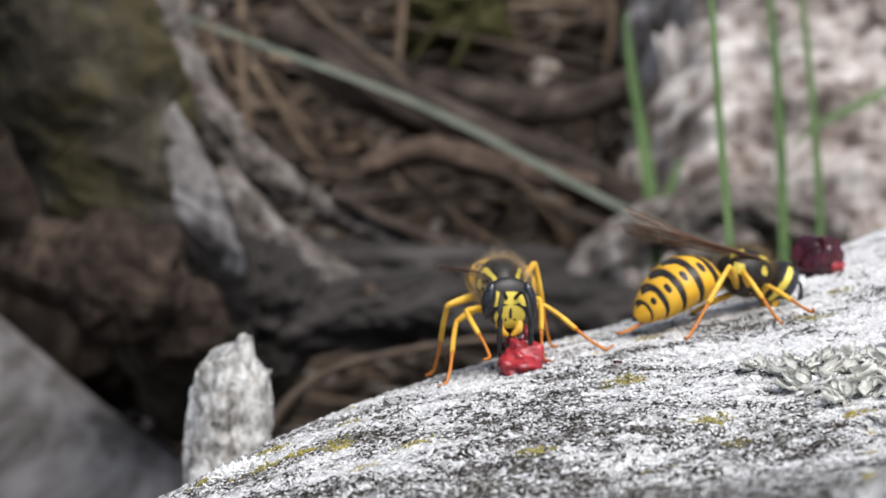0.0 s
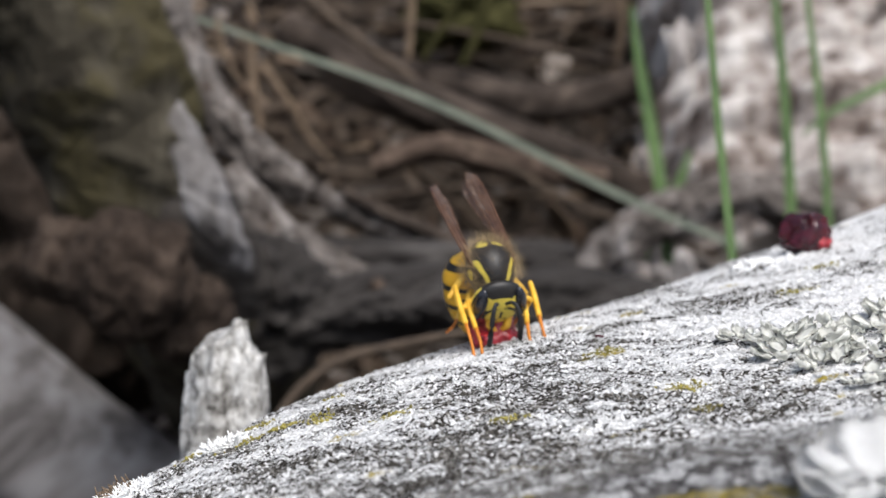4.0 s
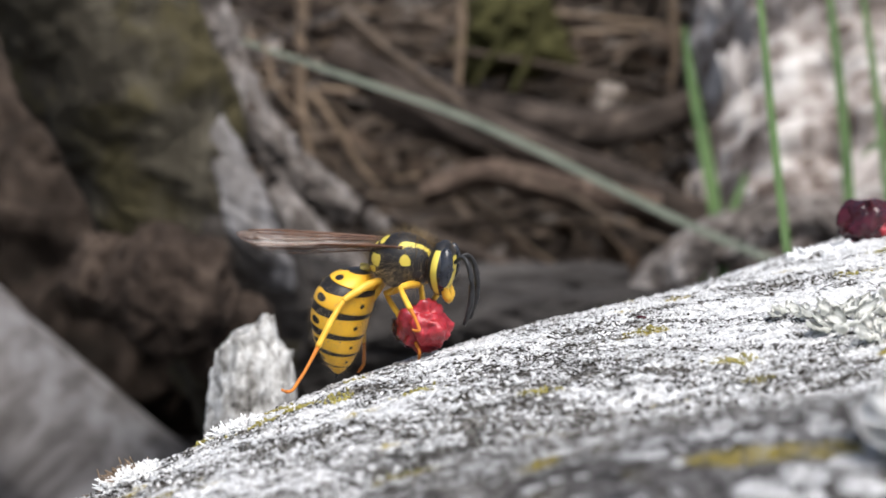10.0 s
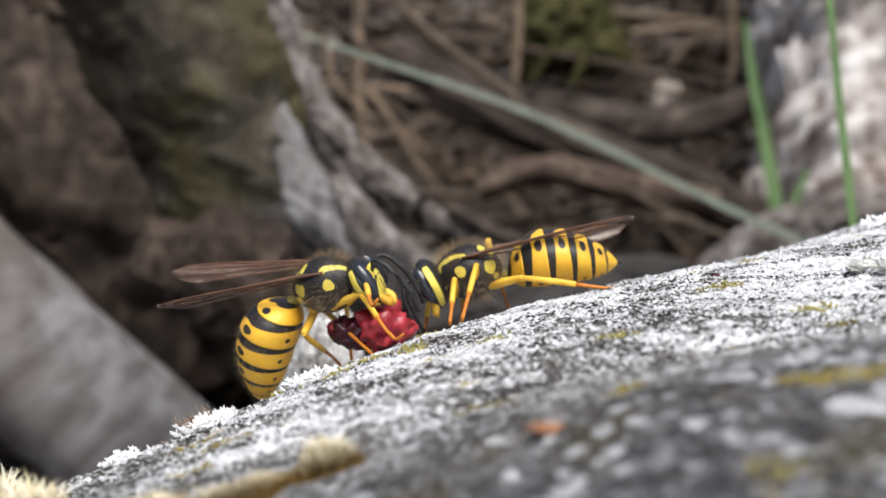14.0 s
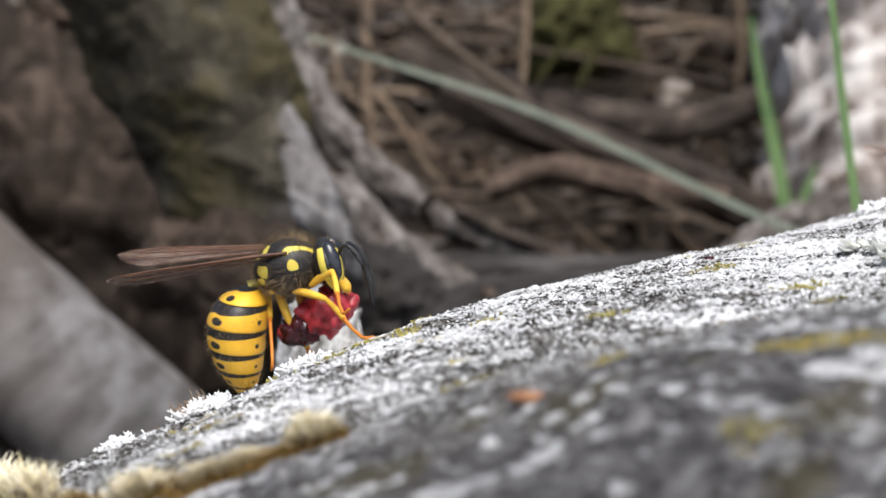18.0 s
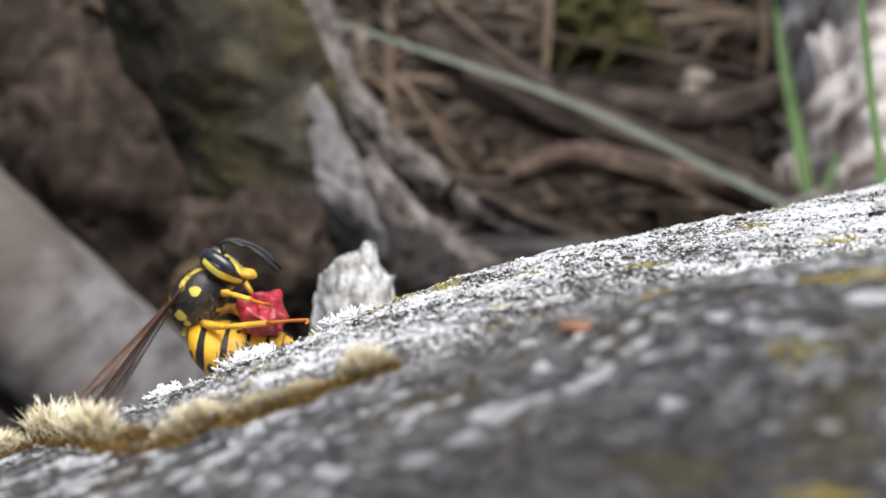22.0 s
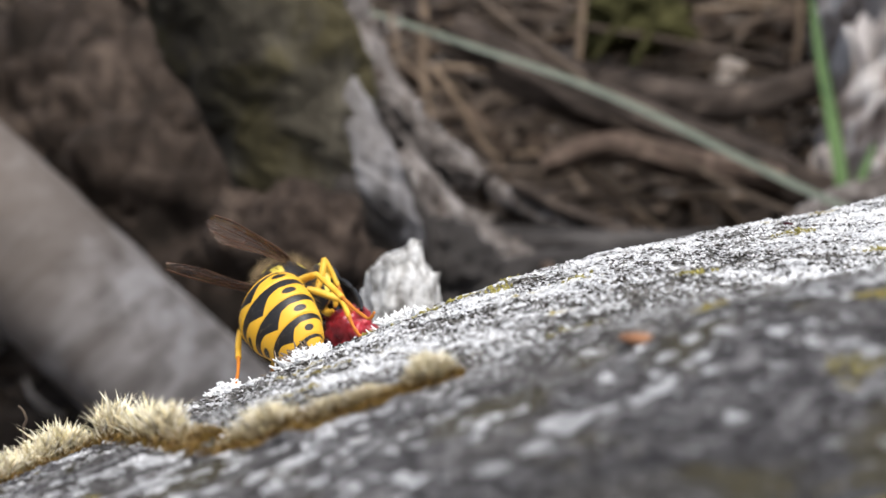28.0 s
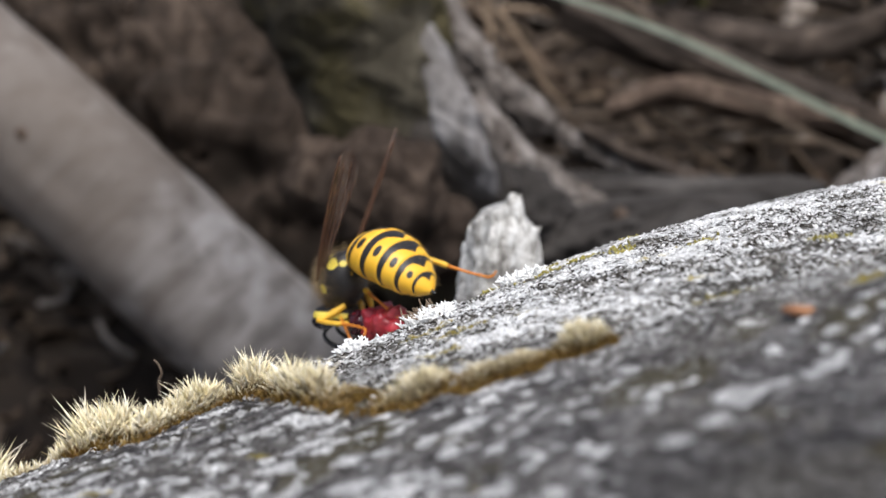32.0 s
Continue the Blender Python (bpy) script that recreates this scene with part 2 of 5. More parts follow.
def wood(name, dark, mid, pale, scale, stretch, turn=(0, 0, 0), moss=None, bump=0.002, contrast=(0.3, 0.52, 0.72)):
    m = Nodes(name)
    p = m.coord()
    along = m.mapped(p, stretch, turn)
    a = m.noise(along, scale, 6, 0.62, 0.3)
    b = m.noise(p, scale * 0.28, 3, 0.5)
    f = m.maths("ADD", m.maths("MULTIPLY", a, 0.65), m.maths("MULTIPLY", b, 0.35))
    col = m.ramp(f, [(contrast[0], dark), (contrast[1], mid), (contrast[2], pale)])
    if moss:
        col = m.mix(m.ramp(m.noise(p, scale * 0.35, 4, 0.6), [(0.0, 0.0), (0.5, 0.0), (0.6, 0.8)]), col, moss)
    return m.done(col, 0.88, m.bump(f, 0.8, bump), 0.2)


def plain(name, dark, pale, scale, rough=0.6, spec=0.3, bump=0.0, **more):
    m = Nodes(name)
    f = m.noise(m.coord(), scale, 4, 0.6)
    col = m.ramp(f, [(0.3, dark), (0.7, pale)])
    return m.done(col, rough, m.bump(f, 0.5, bump) if bump else None, spec, **more)


def branch_wood():
    """Smooth barkless grey wood with fine lengthwise streaks, browner towards its left end, and a few dark knots."""
    m = Nodes("smooth_grey_wood")
    p = m.coord()
    q = m.mapped(m.mapped(p, turn=(0, radians(42), 0)), (0.12, 1, 1))
    n = m.noise(q, 160, 6, 0.6)
    col = m.ramp(n, [(0.34, (0.125, 0.113, 0.106)), (0.48, (0.26, 0.241, 0.232)), (0.62, (0.38, 0.362, 0.356))])
    x = m.node("ShaderNodeSeparateXYZ", Vector=p).outputs["X"]
    leftward = m.node("ShaderNodeMapRange", Value=x, From_Min=-0.080, From_Max=-0.125, To_Min=0.0, To_Max=0.42)
    brown = m.ramp(m.maths("ADD", m.noise(q, 45, 5, 0.6), leftward.outputs[0]), [(0.52, 0.0), (0.86, 0.85)])
    col = m.mix(brown, col, (0.115, 0.094, 0.080))
    knot = m.ramp(m.noise(m.mapped(q, (2.5, 1, 1)), 60, 2, 0.5), [(0.70, 0.0), (0.76, 0.8)])
    col = m.mix(knot, col, (0.05, 0.042, 0.037))
    return m.done(col, 0.8, m.bump(n, 0.5, 0.001), 0.2)


LICHEN_WOOD = lichen_wood()
GREY_WOOD = branch_wood()
STUB_WOOD = wood("bleached_stub_wood", (0.05, 0.044, 0.037), (0.36, 0.346, 0.325), (0.76, 0.75, 0.73), 1150, (1, 1, 0.75), bump=0.0011, contrast=(0.34, 0.47, 0.60))
DARK_BARK = wood("dark_olive_bark", (0.014, 0.011, 0.008), (0.042, 0.036, 0.025), (0.12, 0.105, 0.078), 130, (1, 1, 0.5), moss=(0.060, 0.050, 0.022), bump=0.005)
BARE_WOOD = wood("bare_grey_wood", (0.035, 0.029, 0.025), (0.135, 0.116, 0.105), (0.37, 0.342, 0.328), 260, (1, 1, 0.35), bump=0.004, contrast=(0.34, 0.5, 0.66))
ROOT_BARK = wood("pale_flaky_bark", (0.12, 0.092, 0.078), (0.35, 0.305, 0.278), (0.60, 0.57, 0.545), 120, (1, 1, 0.45), bump=0.006, contrast=(0.43, 0.51, 0.62))
BROWN_BARK = wood("brown_rotten_bark", (0.022, 0.015, 0.011), (0.082, 0.057, 0.043), (0.25, 0.19, 0.15), 210, (1, 1, 1), bump=0.003)
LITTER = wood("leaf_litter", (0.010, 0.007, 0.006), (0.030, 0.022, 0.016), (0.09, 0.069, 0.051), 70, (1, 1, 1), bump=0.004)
# much darker than BROWN_BARK: the shade on the rear stumps is in the colour
SHADED_ROT = wood("shaded_rotten_wood", (0.008, 0.006, 0.004), (0.026, 0.018, 0.013), (0.10, 0.074, 0.057), 150, (1, 1, 0.3), bump=0.006)
BROWN_ROT = wood("brown_rotten_wood", (0.012, 0.008, 0.006), (0.040, 0.028, 0.021), (0.135, 0.10, 0.077), 230, (1, 1, 0.35), bump=0.005)
SCAR = wood("bare_silvery_wood", (0.055, 0.048, 0.044), (0.155, 0.143, 0.137), (0.33, 0.316, 0.318), 190, (1, 1, 0.25), (0, radians(-25), 0), bump=0.002, contrast=(0.36, 0.48, 0.62))
STRAW = plain("dry_straw", (0.10, 0.070, 0.046), (0.25, 0.18, 0.122), 200)
TWIG = plain("dead_twig", (0.036, 0.026, 0.019), (0.12, 0.088, 0.063), 160, 0.8)
GREEN = plain("grass_green", (0.075, 0.13, 0.05), (0.15, 0.24, 0.09), 120, 0.5, Transmission_Weight=0.0)
ROTTEN = wood("rotten_grey_wood", (0.010, 0.009, 0.008), (0.036, 0.032, 0.030), (0.115, 0.106, 0.10), 150, (0.22, 1, 1), bump=0.004)
CORE_WOOD = wood("grey_brown_core_wood", (0.018, 0.015, 0.012), (0.058, 0.050, 0.044), (0.14, 0.127, 0.117), 170, (1, 1, 0.3), (0, radians(-25), 0), bump=0.003)
BROWN_GREY = wood("brown_grey_wood", (0.011, 0.008, 0.006), (0.040, 0.030, 0.024), (0.16, 0.124, 0.10), 150, (0.6, 1, 1), bump=0.002)
MOSSY = plain("dull_moss", (0.02, 0.02, 0.007), (0.07, 0.065, 0.025), 300, 0.9, 0.1, 0.002)
CHALK = plain("white_lichen", (0.78, 0.78, 0.775), (0.92, 0.92, 0.915), 900, 0.9, 0.1)
PALE_LICHEN = plain("pale_grey_lichen", (0.72, 0.72, 0.67), (0.92, 0.92, 0.88), 700, 0.9, 0.1)
OLIVE = plain("olive_lichen", (0.075, 0.066, 0.028), (0.23, 0.20, 0.085), 1500, 0.9, 0.1)
RUST = plain("rust_bark", (0.16, 0.07, 0.035), (0.34, 0.17, 0.09), 900, 0.8)
OCHRE = plain("yellow_lichen", (0.14, 0.12, 0.04), (0.42, 0.37, 0.11), 1500, 0.9, 0.1)


def per_piece(name, tones, scale, island=True):
    """A colour of its own for each piece, with grain."""
    m = Nodes(name)
    pick = m.node("ShaderNodeNewGeometry").outputs["Random Per Island"] if island else m.node("ShaderNodeObjectInfo").outputs["Random"]
    base = m.ramp(pick, [(i / max(1, len(tones) - 1), c) for i, c in enumerate(tones)])
    g = m.noise(m.coord(), scale, 4, 0.6)
    col = m.mix(m.ramp(g, [(0.3, 0.55), (0.6, 0.0)]), base, (0.03, 0.024, 0.018))
    return m.done(col, 0.9, m.bump(g, 0.6, 0.001), 0.15)


CHIPS = per_piece("bark_chips", ((0.022, 0.016, 0.012), (0.075, 0.050, 0.034), (0.14, 0.105, 0.078), (0.035, 0.028, 0.024), (0.34, 0.295, 0.26)), 90)
PLATE = per_piece("bark_plates", ((0.37, 0.327, 0.3), (0.184, 0.154, 0.137), (0.606, 0.579, 0.561), (0.321, 0.275, 0.247), (0.451, 0.414, 0.396), (0.346, 0.296, 0.266), (0.222, 0.187, 0.17), (0.643, 0.619, 0.6)), 110, False)


def moss_colour():
    """Dry moss: brown olive at the foot of each shoot, straw at its tip."""
    m = Nodes("dry_moss")
    at = m.node("ShaderNodeAttribute")
    at.attribute_name = "mark"
    pick = m.node("ShaderNodeNewGeometry").outputs["Random Per Island"]
    tip = m.ramp(pick, [(0.0, (0.70, 0.58, 0.34)), (0.40, (0.92, 0.86, 0.68)), (0.70, (0.74, 0.66, 0.38)), (1.0, (0.96, 0.93, 0.84))])
    foot = m.ramp(pick, [(0.0, (0.085, 0.042, 0.012)), (0.6, (0.16, 0.10, 0.022)), (1.0, (0.22, 0.14, 0.05))])
    return m.done(m.mix(m.ramp(at.outputs["Fac"], [(0.40, 0.0), (0.80, 1.0)]), foot, tip), 0.85, None, 0.15)


DRY_MOSS = moss_colour()
BLUE_GREEN = plain("grey_green_blade", (0.115, 0.135, 0.105), (0.20, 0.22, 0.175), 120, 0.55)


# ---- the log the wasps feed on ----
TOP = ((-0.20, 0.018), (-0.10, 0.046), (-0.06, 0.0598), (-0.045, 0.0645), (-0.03, 0.0689), (-0.02, 0.0719), (-0.015, 0.0736), (-0.008, 0.0761), (-0.002, 0.0775), (0.006, 0.0785), (0.014, 0.0796), (0.02, 0.0803), (0.03, 0.0818), (0.045, 0.0845), (0.10, 0.095), (0.25, 0.12))
FRONT = ((-0.20, 0.02), (-0.10, 0.050), (-0.047, 0.0640), (-0.035, 0.0676), (-0.02, 0.0709), (-0.007, 0.0747), (-0.003, 0.0766), (0.002, 0.0786), (0.007, 0.0795), (0.011, 0.0799), (0.03, 0.082), (0.05, 0.085), (0.10, 0.095), (0.25, 0.12))


def lerp(table, x):
    """A smooth line through a short table."""
    if x <= table[0][0]:
        return table[0][1]
    for (x0, z0), (x1, z1) in zip(table, table[1:]):
        if x <= x1:
            return z0 + (z1 - z0) * (x - x0) / (x1 - x0)
    return table[-1][1]


def crest(x):
    return 0.080 + 0.6 * max(-0.05, min(0.08, x))


def log_base(x, y):
    """Height of the log without its fine relief."""
    c = crest(x)
    top = (lerp(TOP, x - 0.003) + lerp(TOP, x) + lerp(TOP, x + 0.003)) / 3
    d = y - c
    back = top - (6.7 * d * d if d > 0 else 1.2 * d * d)
    f = (lerp(FRONT, x - 0.002) + lerp(FRONT, x + 0.002)) / 2
    e = y - 0.054
    front = f + 0.0004 - (20.0 * e * e if e < 0 else 22.0 * e * e)
    k = 0.0012
    hgt = max(k - abs(back - front), 0) / k
    return max(back, front) + hgt * hgt * k * 0.25 if y < c else back


def log_height(x, y):
    p = Vector((x * math.cos(GRAIN) - y * math.sin(GRAIN), x * math.sin(GRAIN) + y * math.cos(GRAIN), 0))
    z = log_base(x, y)
    z += 0.00034 * fbm(Vector((p.x * 45, p.y * 160, 1.3)), 4, 0.55)
    z += 0.00018 * fbm(Vector((p.x * 600, p.y * 850, 7.7)), 3, 0.65)
    z += 0.00030 * (abs(fbm(Vector((p.x * 2000, p.y * 2100, 2.9)), 2, 0.7)) - 0.25) * smoothstep(0.045, 0.062, y)
    z -= 0.0004 * max(0.0, noise.noise(Vector((p.x * 40, p.y * 330, 4.1))) - 0.28)
    return z


def axis(spans):
    out = []
    for a, b, step in spans:
        n = max(1, round((b - a) / step))
        out += [a + (b - a) * i / n for i in range(n)]
    return out + [spans[-1][1]]


def build_log():
    xs = axis([(-0.20, -0.06, 0.004), (-0.06, -0.045, 0.0008), (-0.045, 0.045, 0.00016), (0.045, 0.07, 0.0008), (0.07, 0.25, 0.005)])
    ds = axis([(-0.085, -0.06, 0.0025), (-0.06, -0.03, 0.0006), (-0.03, 0.026, 0.00016), (0.026, 0.06, 0.002)])
    verts, faces = [], []
    for x in xs:
        for d in ds:
            y = crest(x) + d
            if y < 0.03:
                y = 0.03 + (y - 0.03) * 0.35
            verts.append((x, y, log_height(x, y)))
        for y, z in ((crest(x) + 0.066, 0.0), (crest(x) + 0.05, -0.03), (0.03, -0.03), (0.012, 0.0)):
            verts.append((x, y, min(z, log_base(x, 0.03) - 0.02)))
    w = len(ds) + 4
    for i in range(len(xs) - 1):
        for j in range(w):
            a, b = i * w + j, i * w + (j + 1) % w
            faces.append((a, a + w, b + w, b))
    n = (len(xs) - 1) * w
    faces += [tuple(range(w)), tuple(range(n + w - 1, n - 1, -1))]
    me = bpy.data.meshes.new("fallen_log")
    me.from_pydata(verts, [], faces)
    me.polygons.foreach_set("use_smooth", [True] * len(me.polygons))
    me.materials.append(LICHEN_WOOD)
    return tagged(new("fallen_log", me), "weathered grey fallen log crusted with white and yellow lichen", "log")


fallen_log = build_log()


# ---- the ground and the heap of dead wood behind ----
def ground_height(x, y):
    r = math.hypot(x, y)
    bank = 0.55 * smoothstep(0.25, 1.6, y + 0.25 * abs(x)) + 0.10 * smoothstep(0.28, 0.55, y)
    near = 1 - smoothstep(2.0, 6.0, r)
    return -0.055 + bank * near + 0.3 * (1 - near) + 0.018 * near * fbm(Vector((x * 9, y * 9, 0.4)), 4) + 0.006 * near * fbm(Vector((x * 45, y * 45, 3.4)), 3)


def build_ground():
    side = [0.0] + [0.012 * i for i in range(1, 60)]
    r = 0.72
    while r < 300:
        side.append(r)
        r *= 1.14
    xs = [-v for v in side[:0:-1]] + side
    verts = [(x, y + 0.3, ground_height(x, y + 0.3)) for x in xs for y in xs]
    n = len(xs)
    faces = [(i * n + j, (i + 1) * n + j, (i + 1) * n + j + 1, i * n + j + 1) for i in range(n - 1) for j in range(n - 1)]
    me = bpy.data.meshes.new("ground")
    me.from_pydata(verts, [], faces)
    me.polygons.foreach_set("use_smooth", [True] * len(me.polygons))
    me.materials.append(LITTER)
    return tagged(new("ground", me), "dark forest floor of rotten leaf litter", "ground", kind="structure")


build_ground()


def rough_limb(name, pts, radii, material, label, category="dead branch", n=60, sides=40, amp=0.12, freq=30.0, seed=0.0, flat=1.0, parent=None, knots=2):
    ps = curve_pts(pts, n)
    rs = [lerp([(i / (len(radii) - 1), r) for i, r in enumerate(radii)], j / n) for j in range(n + 1)]

    def bump(i, w):
        q = ps[i] * freq + Vector((math.cos(w) * 1.3, math.sin(w) * 1.3, seed))
        return 1 + amp * fbm(q, 4, 0.6)

    bm = bmesh.new()
    tube(bm, ps, rs, sides, bump, flat=flat)
    ob = part(name, bm, material, parent)
    rnd = random.Random(len(pts) * 7 + n)
    for k in range(knots):
        i = int(n * (0.25 + 0.5 * (k + rnd.random() * 0.6) / knots))
        d = Vector((rnd.uniform(-0.5, 0.5), -1, rnd.uniform(-0.1, 0.7))).normalized()
        kb = bmesh.new()
        bmesh.ops.create_icosphere(kb, subdivisions=3, radius=rs[i] * rnd.uniform(0.12, 0.22))
        for v in kb.verts:
            v.co = ps[i] + d * rs[i] * 0.93 + v.co * (1 + 0.4 * noise.noise(v.co * 200 + d * 5)) * (0.6 if v.co.dot(d) > 0 else 1.0)
        part("knot", kb, BROWN_BARK, ob, "dark knot in the wood")
    return ob if parent else tagged(ob, label, category)




# ---- wasps ----
MM = 0.001


def chitin(name, light, dark, rough=0.40):
    """Shiny shell: the mesh's own marking, above zero light, below zero dark."""
    m = Nodes(name)
    at = m.node("ShaderNodeAttribute")
    at.attribute_name = "mark"
    p = m.coord()
    wob = m.maths("MULTIPLY", m.maths("SUBTRACT", m.noise(p, 2600, 3), 0.5), 0.05)
    f = m.ramp(m.maths("ADD", m.maths("ADD", at.outputs["Fac"], wob), 0.5), [(0.485, 0.0), (0.515, 1.0)])
    tone = m.noise(p, 500, 3)
    pale = m.mix(m.ramp(tone, [(0.3, 0.0), (0.7, 1.0)]), light, tuple(c * k for c, k in zip(light, (0.9, 0.82, 0.7))))
    col = m.mix(f, dark, pale)
    fine = m.noise(p, 9000, 3)
    return m.done(col, m.ramp(fine, [(0.2, rough - 0.05), (0.8, rough + 0.15)]), m.bump(fine, 0.25, 0.00003), 0.45)


YELLOW = (0.80, 0.46, 0.034)
LEMON = (0.74, 0.62, 0.10)
BLACK = (0.012, 0.011, 0.011)
GASTER = chitin("banded_yellow_shell", YELLOW, BLACK)
THORAX = chitin("black_shell_with_yellow_marks", LEMON, BLACK, 0.4)
LEG = plain("yellow_leg", (0.62, 0.32, 0.022), (0.80, 0.50, 0.065), 900, 0.4)
TARSUS = plain("orange_foot", (0.45, 0.13, 0.015), (0.60, 0.22, 0.03), 900, 0.45)
EYE = plain("dark_compound_eye", (0.010, 0.011, 0.016), (0.022, 0.024, 0.032), 3000, 0.22, 0.6)
FEELER = plain("black_antenna", (0.010, 0.010, 0.010), (0.03, 0.03, 0.032), 3000, 0.45)
HAIR = plain("pale_hair", (0.17, 0.115, 0.06), (0.34, 0.25, 0.14), 900, 0.6)


def wing_membrane():
    m = Nodes("brown_wing_membrane")
    p = m.coord("Object")
    vein = m.noise(m.mapped(p, (0.07, 1.0, 1.0)), 3400, 3, 0.6)
    col = m.ramp(vein, [(0.36, (0.030, 0.014, 0.009)), (0.46, (0.10, 0.052, 0.033)), (0.56, (0.21, 0.135, 0.10)), (0.68, (0.36, 0.28, 0.23))])
    alpha = m.ramp(vein, [(0.36, 0.85), (0.48, 0.55), (0.7, 0.32)])
    return m.done(col, 0.22, m.bump(vein, 0.4, 0.00005), 0.6, Alpha=alpha)


WING = wing_membrane()
VEIN = plain("brown_wing_vein", (0.065, 0.030, 0.018), (0.14, 0.070, 0.040), 900, 0.4)


def marked(bm, rule):
    lay = bm.verts.layers.float.new("mark")
    for v in bm.verts:
        v[lay] = rule(v.co / MM)
    return bm


def ball(size, shape=None, u=56, v=40):
    """An ellipsoid of half axes size (mm), lying along x; shape moves its points."""
    bm = bmesh.new()
    bmesh.ops.create_uvsphere(bm, u_segments=u, v_segments=v, radius=1)
    bmesh.ops.rotate(bm, verts=bm.verts, matrix=Matrix.Rotation(math.pi / 2, 3, "Y"))
    for w in bm.verts:
        c = Vector((w.co.x * size[0], w.co.y * size[1], w.co.z * size[2]))
        w.co = (shape(c) if shape else c) * MM
    return bm


def spots(p, *items):
    """How far inside the nearest of some ellipsoid spots (x, y, z, rx, ry, rz) p lies; both sides alike."""
    best = -9.0
    for x, y, z, a, b, c in items:
        d = math.sqrt(((p.x - x) / a) ** 2 + ((abs(p.y) - y) / b) ** 2 + ((p.z - z) / c) ** 2)
        best = max(best, (1 - d) * min(a, b, c))
    return best


SEGS = (1.1, 1.65, 1.5, 1.3, 1.05, 0.85)  # lengths of the six rings, mm
GLEN = sum(SEGS)


def gaster_radius(s):
    u = s / GLEN
    return 2.24 * max(0.0, 1 - max(0, (0.36 - u) / 0.36) ** 2.3) ** 0.62 * max(0.0, 1 - max(0, (u - 0.36) / 0.64) ** 2.3) ** 0.74


def gaster_axis(s):
    """Height of the abdomen's middle over the line from the waist to the sting: it is humped towards the back."""
    u = s / GLEN
    return 0.80 * math.sin(math.pi * u ** 0.75) - 0.30 * u * u


def gaster_ring(bm, i, mark):
    """One ring plate, its hind edge a little proud of the next one."""
    a = sum(SEGS[:i])
    n, m = 18, 84
    lay = bm.verts.layers.float.new("mark")
    grid = []
    for j in range(n + 1):
        u = j / n
        s = a + SEGS[i] * u * 1.04
        r = gaster_radius(min(s, GLEN * 0.9995)) + 0.085 * u - (0.14 if u > 0.995 else 0)
        row = []
        for k in range(m):
            w = 2 * math.pi * k / m
            v = bm.verts.new(Vector((-s, r * 1.17 * math.sin(w), r * 0.84 * math.cos(w) + gaster_axis(s))) * MM)
            v[lay] = mark(u, w if w < math.pi else w - 2 * math.pi, i)
            row.append(v)
        grid.append(row)
    for j in range(n):
        for k in range(m):
            bm.faces.new((grid[j][k], grid[j + 1][k], grid[j + 1][(k + 1) % m], grid[j][(k + 1) % m]))
    for ring in ((grid[0],) if i else ()) + ((grid[-1],) if i == 5 else ()):
        bm.faces.new(ring)


def bands(u, w, i):
    """Markings of a ring: a black front band, broad on the back and thin on the sides, with a point on the back, and a dot on each side."""
    b = abs(w)
    band = (0.36, 0.50, 0.47, 0.44, 0.40, 0.24)[i]
    band *= lerp(((0.0, 1.0), (0.45, 0.96), (0.75, 0.80), (1.0, 0.86), (1.3, 0.80), (1.8, 0.66), (2.4, 0.50), (3.15, 0.42)), b)
    point = (0.24, 0.42, 0.42, 0.42, 0.40, 0.34)[i] * max(0.0, 1 - b / (0.42 if i else 0.55))
    dark = band + point - u
    if i < 5:
        dark = max(dark, 0.15 - math.hypot(u - 0.68, (b - 0.98) * 0.64))
    if b > 2.2 and 0 < i < 5:
        dark = max(dark, 0.10 - math.hypot(u - 0.60, (b - 2.55) * 1.1))
    return -dark * 1.2


def limb(pts, radii, sides=10):
    bm = bmesh.new()
    ps = curve_pts([Vector(p) * MM for p in pts], 14)
    rs = [lerp([(i / (len(radii) - 1), r) for i, r in enumerate(radii)], j / 14) * MM for j in range(15)]
    tube(bm, ps, rs, sides)
    return bm


def hairs(n, size, seed, centre=(0, 0, 0), length=0.7):
    rnd = random.Random(seed)
    bm = bmesh.new()
    for _ in range(n):
        d = Vector((rnd.gauss(0, 1), rnd.gauss(0, 1), rnd.gauss(0, 1) + 0.3)).normalized()
        p = Vector((d.x * size[0], d.y * size[1], d.z * size[2])) + Vector(centre)
        tip = p + (d + Vector((-0.3, rnd.uniform(-0.4, 0.4), rnd.uniform(-0.2, 0.4)))).normalized() * length * rnd.uniform(0.5, 1.1)
        side = d.cross(Vector((rnd.random(), rnd.random(), 1))).normalized() * 0.009
        a, b, c = (bm.verts.new(q * MM) for q in (p - side, p + side, tip))
        bm.faces.new((a, b, c))
    return bm


def gaster_hairs(n):
    """Short pale fuzz all over the abdomen."""
    rnd = random.Random(17)
    bm = bmesh.new()
    for _ in range(n):
        s, w = rnd.uniform(0.15, 0.95) * GLEN, rnd.uniform(0, 6.283)
        r = gaster_radius(s)
        d = Vector((0, math.sin(w), math.cos(w)))
        p = Vector((-s, r * 1.17 * d.y, r * 0.84 * d.z + gaster_axis(s)))
        tip = p + (d + Vector((-0.8, rnd.uniform(-0.3, 0.3), rnd.uniform(-0.3, 0.3)))).normalized() * rnd.uniform(0.25, 0.5)
        a, b, c = (bm.verts.new(k * MM) for k in (p - Vector((0, 0, 0.007)), p + Vector((0, 0, 0.007)), tip))
        bm.faces.new((a, b, c))
    return bm


